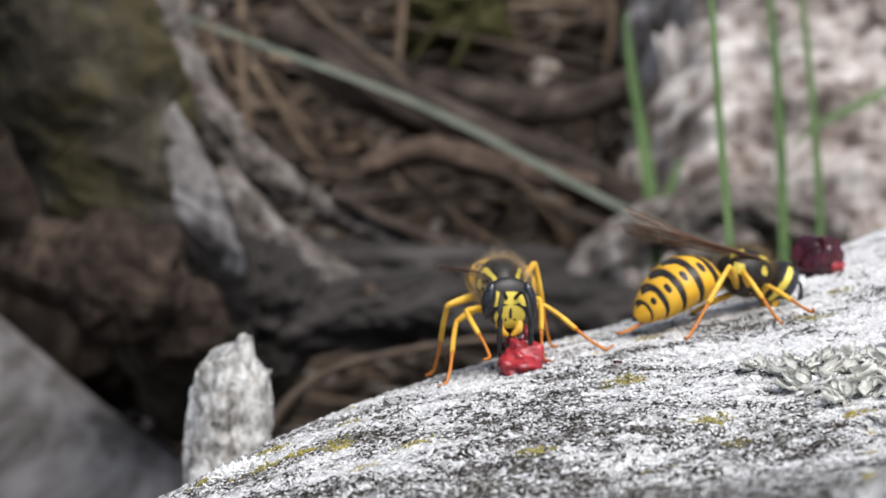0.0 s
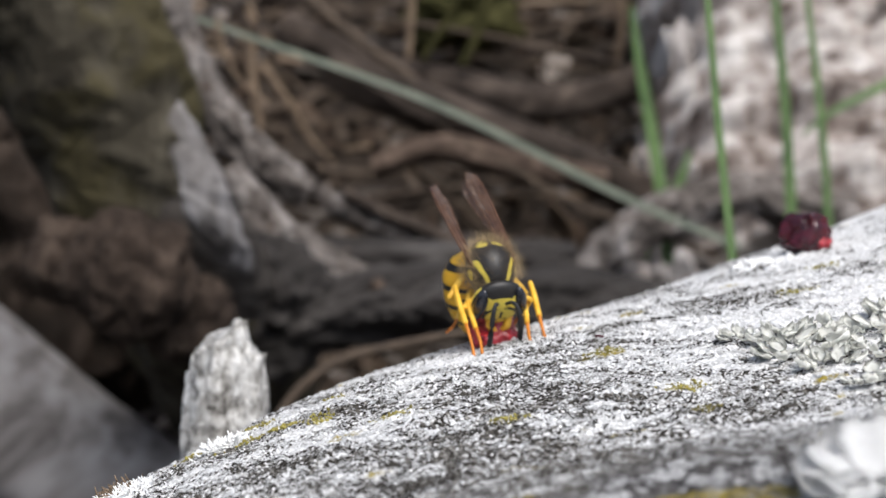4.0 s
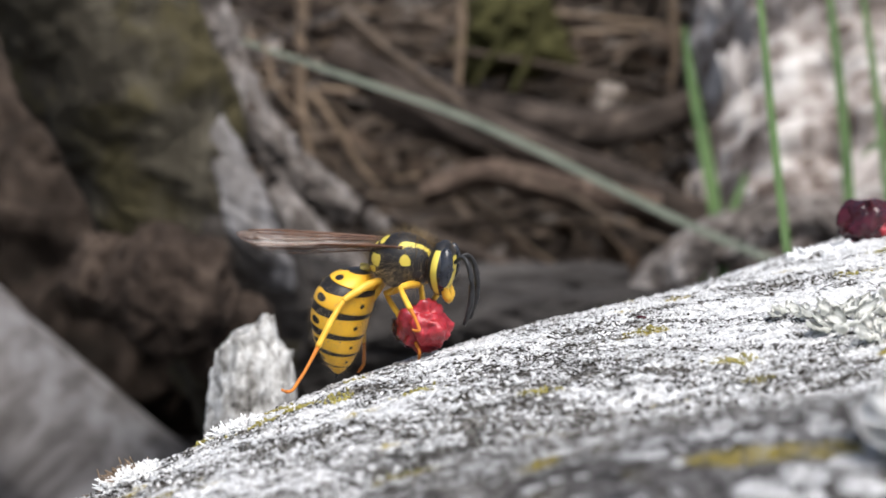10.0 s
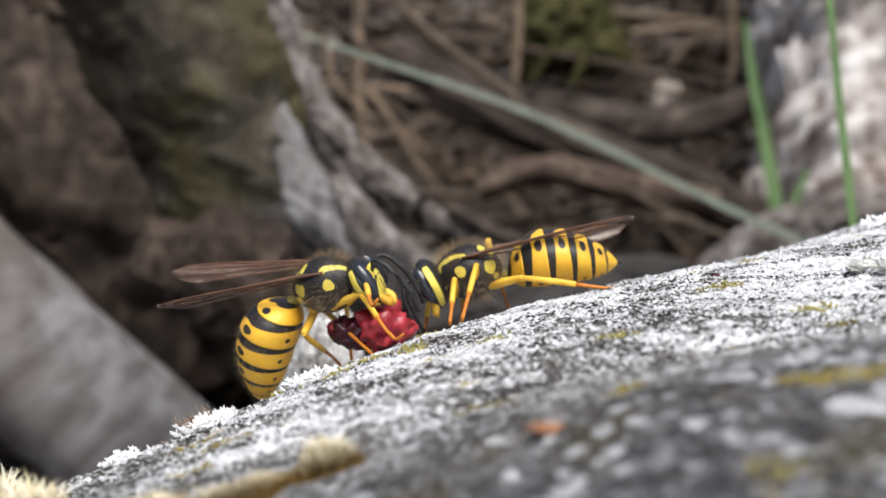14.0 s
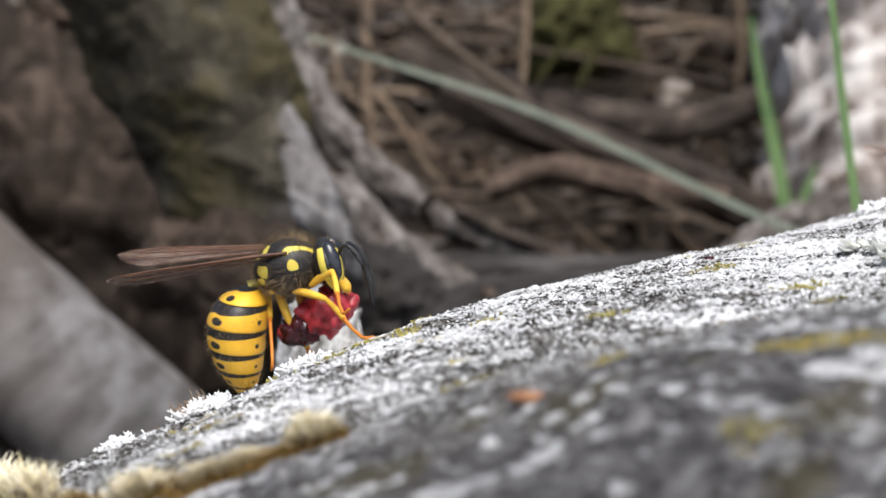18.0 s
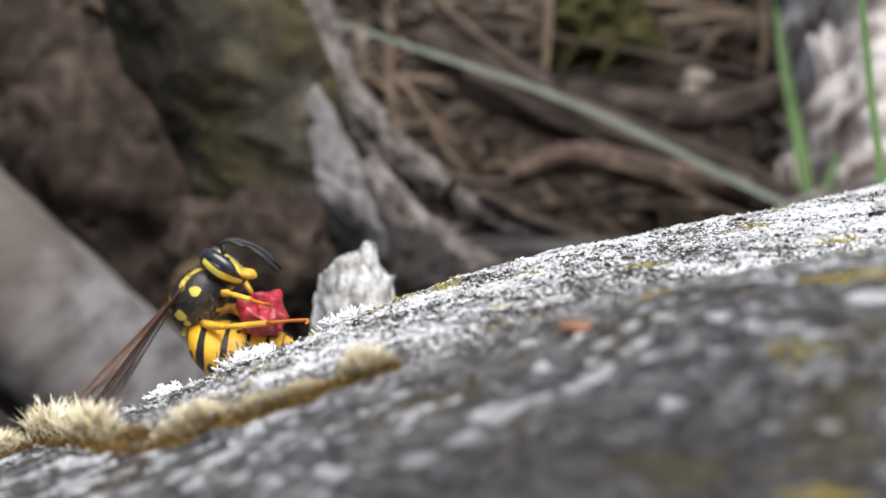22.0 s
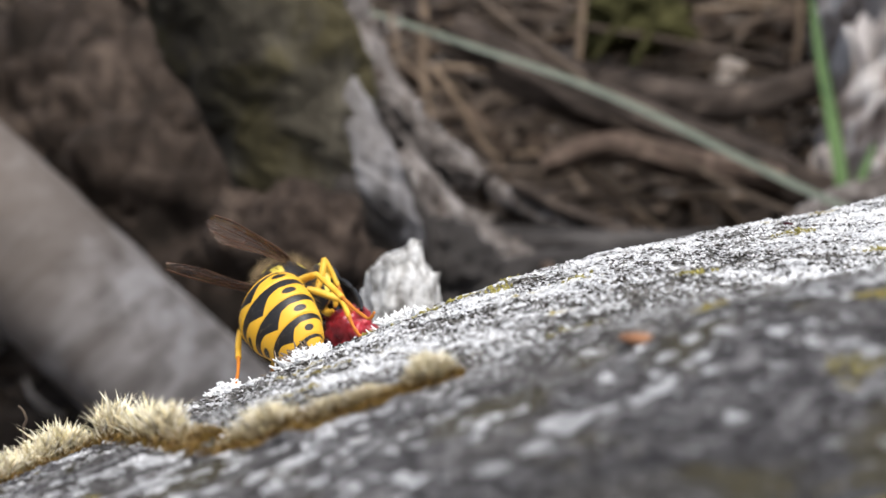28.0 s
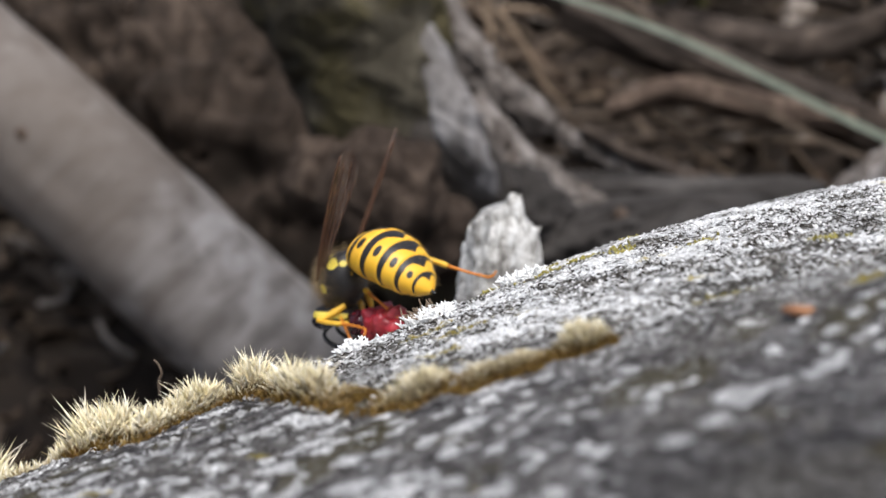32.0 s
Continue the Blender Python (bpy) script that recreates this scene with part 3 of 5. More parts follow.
SIZE = 1.1
WAIST = (-2.5, 0, -0.75)
FEET = {"fore": (2.3, 4.3), "mid": (2.5, 5.4), "hind": (3.1, 6.9)}  # upper and lower lengths, mm
HIPS = {"fore": (1.25, 0.75, -1.35), "mid": (0.1, 0.9, -1.45), "hind": (-1.2, 0.85, -1.25)}


def build_wasp(label):
    """A wasp with its thorax about the origin, head towards x. Returns the thing and its moving parts."""
    wasp = thing("wasp", label, "wasp", "wasps on the log")
    moving = {}

    def chest(c):
        c.z *= 1.0 + 0.10 * math.cos(c.x * 0.9)
        c.y *= 1.0 - 0.07 * max(0, c.x)
        return c

    def chest_marks(p):
        p = p + 0.20 * Vector((noise.noise(p * 1.7), 0, noise.noise(p * 1.7 + Vector((7, 3, 1)))))
        side = abs(p.y)
        stripe = 0.10 - abs(side - (1.32 - 0.40 * max(0.0, p.x - 0.2))) * 0.8 if 0.25 < p.x < 2.2 and p.z > 0.75 else -0.5
        stripe = max(stripe, 0.13 - abs(p.x - 1.95) if side > 0.55 and p.z > 0.0 else -0.5)
        return max(stripe, spots(p, (0.55, 1.66, 0.25, 0.36, 0.6, 0.36), (-1.15, 0.60, 1.5, 0.30, 0.50, 0.5), (-1.75, 0.55, 1.0, 0.24, 0.50, 0.32), (-1.45, 1.20, 0.15, 0.44, 0.6, 0.48), (-1.80, 0.95, -0.55, 0.26, 0.5, 0.24), (0.15, 1.40, 1.15, 0.26, 0.3, 0.24)))

    thorax = part("thorax", marked(ball((2.35, 1.78, 1.72), chest), chest_marks), THORAX, wasp, "black thorax with yellow spots and stripes")
    part("hair", hairs(3000, (2.2, 1.7, 1.72), 3, length=1.05), HAIR, thorax)
    part("petiole", limb([(-1.7, 0, -0.45), (-2.2, 0, -0.65), (-2.75, 0, -0.8)], (0.6, 0.30, 0.42)), THORAX, thorax)

    head = new("head", None)
    bpy.data.objects.remove(head)

    def skull(c):
        c.x *= 0.78 if c.x > 0 else 1.0
        c.y *= 1.0 - 0.24 * max(0, -c.z / 1.6)
        return c

    def face(p):
        if p.x > 0.05:
            clypeus = 1 - math.hypot(p.y / 1.0, (p.z + 0.80) / 0.80)
            anchor = 0.10 - abs(p.y) if -0.95 < p.z < -0.25 else -1
            anchor = max(anchor, 0.10 - math.hypot((abs(p.y) - 0.30), (p.z + 0.98)))
            m = min(clypeus * 0.6, -anchor)
            m = max(m, 0.4 * (1 - math.hypot(p.y / (0.80 + 0.4 * (p.z - 0.32)), (p.z - 0.42) / 0.42)))
            return max(m, 0.4 * (1 - math.hypot((abs(p.y) - 0.98) / 0.44, (p.z - 0.38) / 0.50)))
        return min(0.21 - abs(p.x + 0.26 - 0.10 * p.z * p.z), 0.9 - p.z * 0.75) if abs(p.y) > 0.5 else -0.3

    head = part("head", marked(ball((0.95, 1.82, 1.68), skull), face), THORAX, wasp, "black head with a yellow face and cheek stripes")
    head.scale = (1.08,) * 3
    head.location = (2.65 * MM, 0, -0.25 * MM)
    moving["head"] = head
    for s in (1, -1):
        bm = ball((0.50, 0.44, 1.20), None, 36, 28)
        bmesh.ops.rotate(bm, verts=bm.verts, matrix=Matrix.Rotation(0.18 * s, 3, "X"))
        bmesh.ops.translate(bm, verts=bm.verts, vec=Vector((0.33, 1.33 * s, 0.22)) * MM)
        part("eye", bm, EYE, head, "glossy dark eye")
        part("mandible", limb([(0.30, 0.66 * s, -1.15), (0.52, 0.56 * s, -1.65), (0.58, 0.12 * s, -2.02)], (0.24, 0.27, 0.10)), LEG, head, "yellow jaw")
        part("antenna", limb([(0.70, 0.28 * s, 0.40), (1.05, 0.50 * s, 0.78), (1.40, 0.72 * s, 0.80), (1.78, 0.90 * s, 0.20), (2.02, 0.98 * s, -0.9), (2.0, 1.0 * s, -2.1), (1.75, 0.95 * s, -3.1)], (0.11, 0.12, 0.13, 0.165, 0.185, 0.18, 0.11)), FEELER, head, "black jointed antenna")
    part("hair", hairs(220, (0.9, 1.5, 1.5), 5, length=0.5), HAIR, head)

    bm = bmesh.new()
    gaster_ring(bm, 0, bands)
    gaster = part("abdomen", bm, GASTER, wasp, "yellow abdomen with black bands, points and dots")
    for i in range(1, 6):
        bm = bmesh.new()
        gaster_ring(bm, i, bands)
        part("abdomen_ring", bm, GASTER, gaster)
    part("hair", gaster_hairs(1500), HAIR, gaster)
    part("sting_sheath", limb([(-GLEN + 0.15, 0, -0.30), (-GLEN - 0.35, 0, -0.36)], (0.2, 0.04)), FEELER, gaster)
    moving["abdomen"] = gaster

    for s, side in ((1, "left"), (-1, "right")):
        bm = bmesh.new()
        n = 30
        rows = []
        lead = ((0, 0.06), (1.1, 0.30), (3.3, 0.45), (6.6, 0.60), (9.8, 0.70), (11.2, 0.5), (11.7, 0.05))
        trail = ((0, 0.0), (0.2, -0.3), (1.8, -0.42), (4.4, -0.55), (7.7, -0.90), (9.8, -1.08), (11.1, -0.70), (11.7, -0.05))
        for j in range(n + 1):
            x = 11.7 * j / n
            lo, hi = lerp(trail, x), lerp(lead, x)
            rows.append([bm.verts.new(Vector((-x, s * 0.95 * (lo + (hi - lo) * k / 8), (0.20 * math.sin(math.pi * k / 8) + 0.05 * math.cos(k * 2.1)) * min(1, x / 2) + 0.0015 * x * x)) * MM) for k in range(9)])
        for r0, r1 in zip(rows, rows[1:]):
            for k in range(8):
                bm.faces.new((r0[k], r0[k + 1], r1[k + 1], r1[k]))
        wing = part("wing", bm, WING, wasp, "folded translucent brown wing with dark veins")
        for f0, f1, x0, x1, thick in ((1.0, 1.0, 0.1, 11.0, 0.10), (0.80, 0.84, 0.3, 8.6, 0.07), (0.58, 0.66, 0.4, 10.4, 0.055), (0.36, 0.30, 0.6, 10.6, 0.055), (0.12, 0.06, 1.0, 9.2, 0.05), (0.66, 0.30, 6.0, 7.0, 0.04), (0.84, 0.62, 7.6, 8.4, 0.04)):
            pts = []
            for q in range(6):
                x, f = x0 + (x1 - x0) * q / 5, f0 + (f1 - f0) * q / 5
                lo, hi = lerp(trail, x), lerp(lead, x)
                pts.append((-x, s * 0.95 * (lo + (hi - lo) * f), (0.20 * math.sin(math.pi * f) + 0.05 * math.cos(f * 16.8)) * min(1, x / 2) + 0.0015 * x * x))
            part("wing_vein", limb(pts, (thick, thick * 0.8, thick * 0.5), 6), VEIN, wing)
        moving["wing", s] = wing
        for leg in ("fore", "mid", "hind"):
            up, low = FEET[leg]
            k = {"fore": 0.9, "mid": 0.9, "hind": 1.0}[leg]
            upper = part("leg", limb([(0, 0, 0), (up * 0.35, 0, 0.12), (up * 0.75, 0, 0.08), (up, 0, 0)], (0.22 * k, 0.30 * k, 0.26 * k, 0.20 * k)), LEG, wasp, "yellow upper leg")
            tib = low * 0.50
            lower = part("leg", limb([(0, 0, 0), (tib * 0.45, 0, 0.05), (tib, 0, 0)], (0.17 * k, 0.21 * k, 0.20 * k)), LEG, wasp, "yellow shin")
            part("tarsus", limb([(tib, 0, 0), (low * 0.74, 0, -0.02), (low * 0.88, 0, 0.05), (low * 0.96, 0, 0.10), (low * 1.0, 0, 0.35), (low * 1.01, 0, 0.75)], (0.14, 0.105, 0.12, 0.095, 0.12, 0.07), 8), TARSUS, lower, "orange jointed foot")
            moving[leg, s] = (upper, lower)
    return wasp, moving


def aim(p, q, up):
    """A pose at p whose x points to q and whose z leans towards up."""
    x = (q - p).normalized()
    y = up.cross(x)
    y = y.normalized() if y.length > 1e-6 else Vector((0, 1, 0))
    return Matrix.Translation(p) @ Matrix((x, y, x.cross(y))).transposed().to_4x4()


def drive_wasp(wasp, moving, rows, steps, food=None):
    """rows: seconds, thorax x y z (mm), yaw, pitch, roll, curl and swing of the abdomen, lift and spread of the left and of the right wing, nod of the head."""
    body = [(r[0], pose(r[1] * MM, r[2] * MM, r[3] * MM, r[6], -r[5], r[4])) for r in rows]
    wasp.scale = (SIZE,) * 3
    body = [(t, m @ Matrix.Scale(SIZE, 4)) for t, m in body]
    walk(wasp, body)
    walk(moving["abdomen"], [(r[0], pose(WAIST[0] * MM, 0, WAIST[2] * MM, 0, -r[7], r[8])) for r in rows])
    walk(moving["head"], [(r[0], pose(2.65 * MM, 0, -0.25 * MM, 0, 10 + r[13], 0)) for r in rows])
    for s in (1, -1):
        k = 9 if s == 1 else 11
        walk(moving["wing", s], [(r[0], pose(0.35 * MM, 1.45 * s * MM, 1.05 * MM, 38 * s, r[k] + 2.2 * s, -(r[k + 1] + 1) * s)) for r in rows])
    stand = {"fore": (3.6, 2.6), "mid": (0.6, 5.0), "hind": (-3.4, 5.0)}
    for leg in ("fore", "mid", "hind"):
        for s in (1, -1):
            hip = Vector((HIPS[leg][0], HIPS[leg][1] * s, HIPS[leg][2])) * MM
            up, low = (v * MM for v in FEET[leg])
            seen = {q[0]: (Vector(q[1:4]) * MM, Vector(q[4:7]) * MM) for q in steps.get((leg, s), ())}
            planted, tops, shins = None, [], []
            for r, (t, m) in zip(rows, body):
                flat = pose(r[1] * MM, r[2] * MM, 0, 0, 0, r[4])
                ahead = {"fore": 3.5, "mid": 7.0, "hind": 10.2}[leg] if r[7] > 100 else 0.0
                want = flat @ Vector(((stand[leg][0] + ahead) * MM, stand[leg][1] * s * MM * (0.5 if ahead else 1.0), 0))
                if planted is None or (Vector(planted[:2]) - Vector(want[:2])).length > 2.2 * MM:
                    planted = Vector((want.x, want.y, log_height(want.x, want.y)))
                foot = planted
                if leg == "fore" and food:
                    foot = lerp3(food, t) + (m.to_3x3() @ Vector((-0.3, 1.6 * s, -0.4))) * MM
                out = Vector({"fore": (0.7, 0.8 * s, 0.4), "mid": (0.1, 1.0 * s, 0.55), "hind": (-0.4, 0.9 * s, 0.6)}[leg])
                if r[7] > 100:
                    out = Vector((0.5, 0.7 * s, -0.2))
                back = m.inverted()
                if t in seen:
                    foot = seen[t][0]
                    planted = foot
                    out = back @ seen[t][1] - hip
                d = back @ foot - hip
                dist = min(d.length, (up + low) * 0.985)
                dist = max(dist, abs(low - up) * 1.05)
                d = d.normalized() * dist
                along = (up * up - low * low + dist * dist) / (2 * dist)
                out = (out - d.normalized() * out.dot(d.normalized())).normalized()
                knee = hip + d.normalized() * along + out * math.sqrt(max(0.0, up * up - along * along))
                tops.append((t, aim(hip, knee, out)))
                shins.append((t, aim(knee, hip + d, out)))
            for ob, keyed in zip(moving[leg, s], (tops, shins)):
                walk(ob, gentle(keyed))


def gentle(rows):
    """The same rows, with halfway rows put in where a part turns far."""
    out = [rows[0]]
    for (t0, a), (t1, b) in zip(rows, rows[1:]):
        qa, qb = a.to_quaternion(), b.to_quaternion()
        n = int(qa.rotation_difference(qb).angle // radians(80))
        for k in range(1, n + 1):
            f = k / (n + 1)
            out.append((t0 + (t1 - t0) * f, Matrix.LocRotScale(a.translation.lerp(b.translation, f), qa.slerp(qb, f), None)))
        out.append((t1, b))
    return out


def lerp3(rows, t):
    return Vector([lerp([(r[0], r[1 + k]) for r in rows], t) for k in range(3)]) * MM


# ---- fruit ----
FLESH = FRUIT = plain("wet_red_flesh", (0.15, 0.005, 0.011), (0.50, 0.036, 0.052), 1100, 0.30, 0.6, 0.0004, Subsurface_Weight=0.25, Subsurface_Radius=(0.002, 0.0005, 0.0005), Subsurface_Scale=0.5)
SKIN = plain("dark_fruit_skin", (0.014, 0.003, 0.006), (0.085, 0.008, 0.016), 500, 0.18, 0.5, 0.00006)


def chunk(size, seed, freq=0.55, amp=0.35, square=1.0):
    """A lump of fruit; square below one makes it blocky."""
    def shape(c):
        n = c.normalized()
        c = Vector([math.copysign(abs(v / k) ** square, v) * k for v, k in zip(c, size)])
        k = 1 + amp * fbm(n * freq * 2.2 + Vector((seed, 0, 0)), 4, 0.6)
        return c * k
    return ball(size, shape, 40, 30)


morsel = part("fruit_morsel", chunk((2.0, 1.75, 1.7), 2.0, 0.7, 0.40, 0.92), FRUIT, None)
tagged(morsel, "wet red morsel of fruit flesh held in the wasp's jaws", "fruit")
for v in morsel.data.vertices:
    v.co.x -= 0.9 * MM
part("skin", chunk((1.35, 1.15, 1.2), 5.0, 0.7, 0.4), SKIN, morsel, "dark scrap of fruit skin").matrix_basis = pose(1.3 * MM, 0.1 * MM, -0.2 * MM)
part("pulp", chunk((0.75, 0.7, 0.65), 8.0, 0.6, 0.4), FRUIT, morsel, "red shred of pulp").matrix_basis = pose(2.3 * MM, -0.2 * MM, 0.1 * MM)

feeder = build_wasp("yellow and black wasp chewing a red fruit morsel")
visitor = build_wasp("yellow and black wasp walking along the log")
passer = build_wasp("yellow and black wasp passing over the log")
rough_limb("grey_branch", [(-0.2048, 0.2900, 0.1399), (-0.1652, 0.2900, 0.0974), (-0.1412, 0.2900, 0.0762), (-0.1205, 0.2900, 0.0571), (-0.0942, 0.2900, 0.0321), (-0.0705, 0.2900, 0.0098), (-0.0423, 0.2900, -0.0119), (-0.0083, 0.2900, -0.0349)], [0.022, 0.020, 0.0188, 0.0182, 0.0182, 0.0186, 0.019, 0.02], GREY_WOOD, "smooth barkless pale grey branch leaning in the heap", n=80, sides=48, amp=0.05, freq=25)


def trunk_with_scar():
    """A leaning dark trunk: mossy bark above, below it grey wood with a pale bare streak."""
    trunk = thing("dark_trunk", "dark olive mossy trunk with a bare grey scar", "trunk")
    bark = rough_limb("bark", [(-0.0690, 0.2320, 0.1480), (-0.0604, 0.2320, 0.1265), (-0.0532, 0.2320, 0.1085), (-0.0468, 0.2330, 0.0940), (-0.0425, 0.2370, 0.0790), (-0.0375, 0.2560, 0.0574), (-0.0316, 0.3100, 0.0264)], [0.021, 0.0185, 0.0172, 0.0158, 0.0150, 0.0165, 0.02], DARK_BARK, "", n=160, sides=90, amp=0.13, freq=75, parent=trunk, knots=0)
    core = rough_limb("core_wood", [(-0.0520, 0.2420, 0.1130), (-0.0462, 0.2370, 0.0990), (-0.0410, 0.2338, 0.0890), (-0.0365, 0.2330, 0.0790), (-0.0325, 0.2410, 0.0680), (-0.0300, 0.2600, 0.0540)], [0.0100, 0.0100, 0.0100, 0.0104, 0.0112, 0.0120], CORE_WOOD, "", n=140, sides=80, amp=0.12, freq=80, parent=trunk, knots=0)
    bare = rough_limb("bare_wood", [(-0.0415, 0.2330, 0.1020), (-0.0365, 0.2280, 0.0918), (-0.0325, 0.2276, 0.0845), (-0.0294, 0.2282, 0.0771), (-0.0268, 0.2350, 0.0683), (-0.0258, 0.2540, 0.0571)], [0.0040, 0.0052, 0.0050, 0.0048, 0.0046, 0.004], SCAR, "", n=130, sides=72, amp=0.13, freq=170, parent=trunk, knots=0)
    tagged(bark, "olive brown mossy bark")
    tagged(core, "grey brown wood without bark")
    tagged(bare, "bare pale grey wood")


trunk_with_scar()
rough_limb("flaky_root", [(-0.0440, 0.2900, 0.1268), (-0.0415, 0.2900, 0.1140), (-0.0375, 0.2900, 0.1024), (-0.0299, 0.2900, 0.0900), (-0.0215, 0.2900, 0.0814), (-0.0116, 0.2900, 0.0753)], [0.0035, 0.0042, 0.0046, 0.0052, 0.0046, 0.003], BARE_WOOD, "pale grey flaking root in the heap", n=140, sides=56, amp=0.42, freq=150, knots=3)
rough_limb("flaky_root", [(-0.0301, 0.2750, 0.0822), (-0.0246, 0.2750, 0.0727), (-0.0172, 0.2750, 0.0643), (-0.0096, 0.2750, 0.0591), (0.0032, 0.2750, 0.0550)], [0.003, 0.0045, 0.005, 0.005, 0.003], BARE_WOOD, "pale grey flaking root in the heap", n=110, sides=56, amp=0.40, freq=130, knots=3)
rough_limb("flaky_root", [(-0.0108, 0.3300, 0.0730), (-0.0050, 0.3300, 0.0685), (0.0045, 0.3300, 0.0642), (0.0150, 0.3300, 0.0604), (0.0270, 0.3300, 0.0570), (0.0427, 0.3300, 0.0524)], [0.003, 0.0052, 0.0058, 0.005, 0.0055, 0.003], BARE_WOOD, "pale broken strip of bark lying in the heap", n=140, sides=56, amp=0.42, freq=150, flat=0.6, knots=3)
rough_limb("bark_strip", [(-0.0040, 0.3250, 0.0733), (0.0081, 0.3250, 0.0665), (0.0234, 0.3250, 0.0602), (0.0419, 0.3250, 0.0562)], [0.002, 0.0036, 0.004, 0.002], BROWN_GREY, "brown strip of loose bark on the heap", "bark strip", n=90, sides=40, amp=0.4, freq=120, flat=0.5)
rough_limb("fallen_branch", [(-0.0227, 0.2620, 0.0415), (-0.0081, 0.2620, 0.0513), (0.0166, 0.2620, 0.0530), (0.0468, 0.2620, 0.0508), (0.0792, 0.2620, 0.0454), (0.1126, 0.2620, 0.0398)], [0.0085, 0.0095, 0.0105, 0.0105, 0.010, 0.010], ROTTEN, "grey brown rotten branch lying behind the log", n=200, sides=90, amp=0.36, freq=75, flat=0.8)
rough_limb("fallen_branch", [(-0.0332, 0.3000, 0.0445), (-0.0193, 0.3000, 0.0572), (-0.0026, 0.3000, 0.0578), (0.0256, 0.3000, 0.0570), (0.0544, 0.3000, 0.0554)], [0.005, 0.006, 0.005, 0.005, 0.005], ROTTEN, "thin grey branch lying in the heap", n=110, amp=0.35, freq=90)
rough_limb("fallen_branch", [(-0.0083, 0.4000, 0.1078), (0.0212, 0.4000, 0.0954), (0.0552, 0.4000, 0.0826), (0.0861, 0.4000, 0.0695), (0.1239, 0.4000, 0.0522)], [0.006, 0.007, 0.0075, 0.0075, 0.0075], BROWN_GREY, "brown grey dead branch slanting through the heap", n=80, amp=0.2, freq=40)
rough_limb("fallen_branch", [(0.0576, 0.3300, 0.0447), (0.0733, 0.3300, 0.0573), (0.0892, 0.3300, 0.0652), (0.1086, 0.3300, 0.0700), (0.1388, 0.3300, 0.0604)], [0.004, 0.0055, 0.0065, 0.0065, 0.008], BARE_WOOD, "pale flaky branch lying in the heap", n=130, sides=64, amp=0.42, freq=95)
rough_limb("fallen_branch", [(-0.0242, 0.4400, 0.1244), (0.0037, 0.4400, 0.1089), (0.0405, 0.4400, 0.0992), (0.0737, 0.4400, 0.0955), (0.1072, 0.4400, 0.1040)], [0.006, 0.008, 0.008, 0.007, 0.006], BROWN_GREY, "brown dead branch across the heap", n=60, amp=0.25, freq=40)
rough_limb("fallen_branch", [(0.0061, 0.3900, 0.0755), (0.0279, 0.3900, 0.0811), (0.0537, 0.3900, 0.0757), (0.0819, 0.3900, 0.0703)], [0.004, 0.005, 0.005, 0.004], BROWN_BARK, "dark brown dead branch across the heap", n=60, amp=0.25, freq=50)


def rotten_chunk(name, at, size, material, label, seed, category="rotten wood", amp=0.42):
    bm = bmesh.new()
    bmesh.ops.create_icosphere(bm, subdivisions=5, radius=1)
    for v in bm.verts:
        d = v.co.normalized()
        k = 1 + amp * fbm(d * 1.6 + Vector((seed, 0, 0)), 5, 0.62) + 0.12 * abs(noise.noise(d * 9 + Vector((0, seed, 0)))) + 0.07 * abs(noise.noise(d * 23 + Vector((seed, 0, 0))))
        v.co = Vector(at) + Vector((d.x * size[0], d.y * size[1], d.z * size[2])) * k
    return tagged(part(name, bm, material), label, category)


rotten_chunk("rotten_stump", (-0.0418, 0.2150, 0.0668), (0.0105, 0.006, 0.0105), BROWN_ROT, "crumbling reddish brown rotten wood against the trunk", 4.4, amp=0.2)
rotten_chunk("rotten_stump", (-0.0523, 0.2220, 0.0685), (0.0085, 0.006, 0.0080), BROWN_ROT, "crumbling brown rotten wood against the trunk", 1.9, amp=0.2)
rotten_chunk("rotten_stump", (-0.0330, 0.2250, 0.0569), (0.0085, 0.006, 0.0080), BROWN_ROT, "crumbling brown rotten wood at the foot of the trunk", 6.1, amp=0.2)
rotten_chunk("rotten_stump", (-0.0925, 0.3300, 0.0567), (0.020, 0.016, 0.020), BROWN_BARK, "crumbling brown rotten stump against the trunk", 2.2)
rotten_chunk("rotten_stump", (-0.0813, 0.3350, 0.0525), (0.046, 0.036, 0.036), SHADED_ROT, "crumbling brown rotten stump in shade", 3.1)
rotten_chunk("rotten_stump", (-0.1040, 0.3450, 0.0732), (0.038, 0.03, 0.036), SHADED_ROT, "crumbling brown rotten stump in shade", 8.4)
rotten_chunk("rotten_stump", (-0.1432, 0.3700, 0.0893), (0.042, 0.03, 0.036), SHADED_ROT, "crumbling brown rotten wood under the branch", 5.7)
rotten_chunk("rotten_stump", (-0.0866, 0.3600, 0.0545), (0.044, 0.03, 0.036), SHADED_ROT, "crumbling brown rotten wood under the branch", 6.6)
rotten_chunk("rotten_root", (-0.0228, 0.2620, 0.0561), (0.0125, 0.010, 0.0105), ROTTEN, "grey brown crumbling root at the foot of the trunk", 7.3)
rotten_chunk("pale_chip", (-0.0433, 0.2220, 0.0656), (0.0016, 0.002, 0.0062), BARE_WOOD, "pale splinter of wood on rotten bark", 1.2, "wood chip")


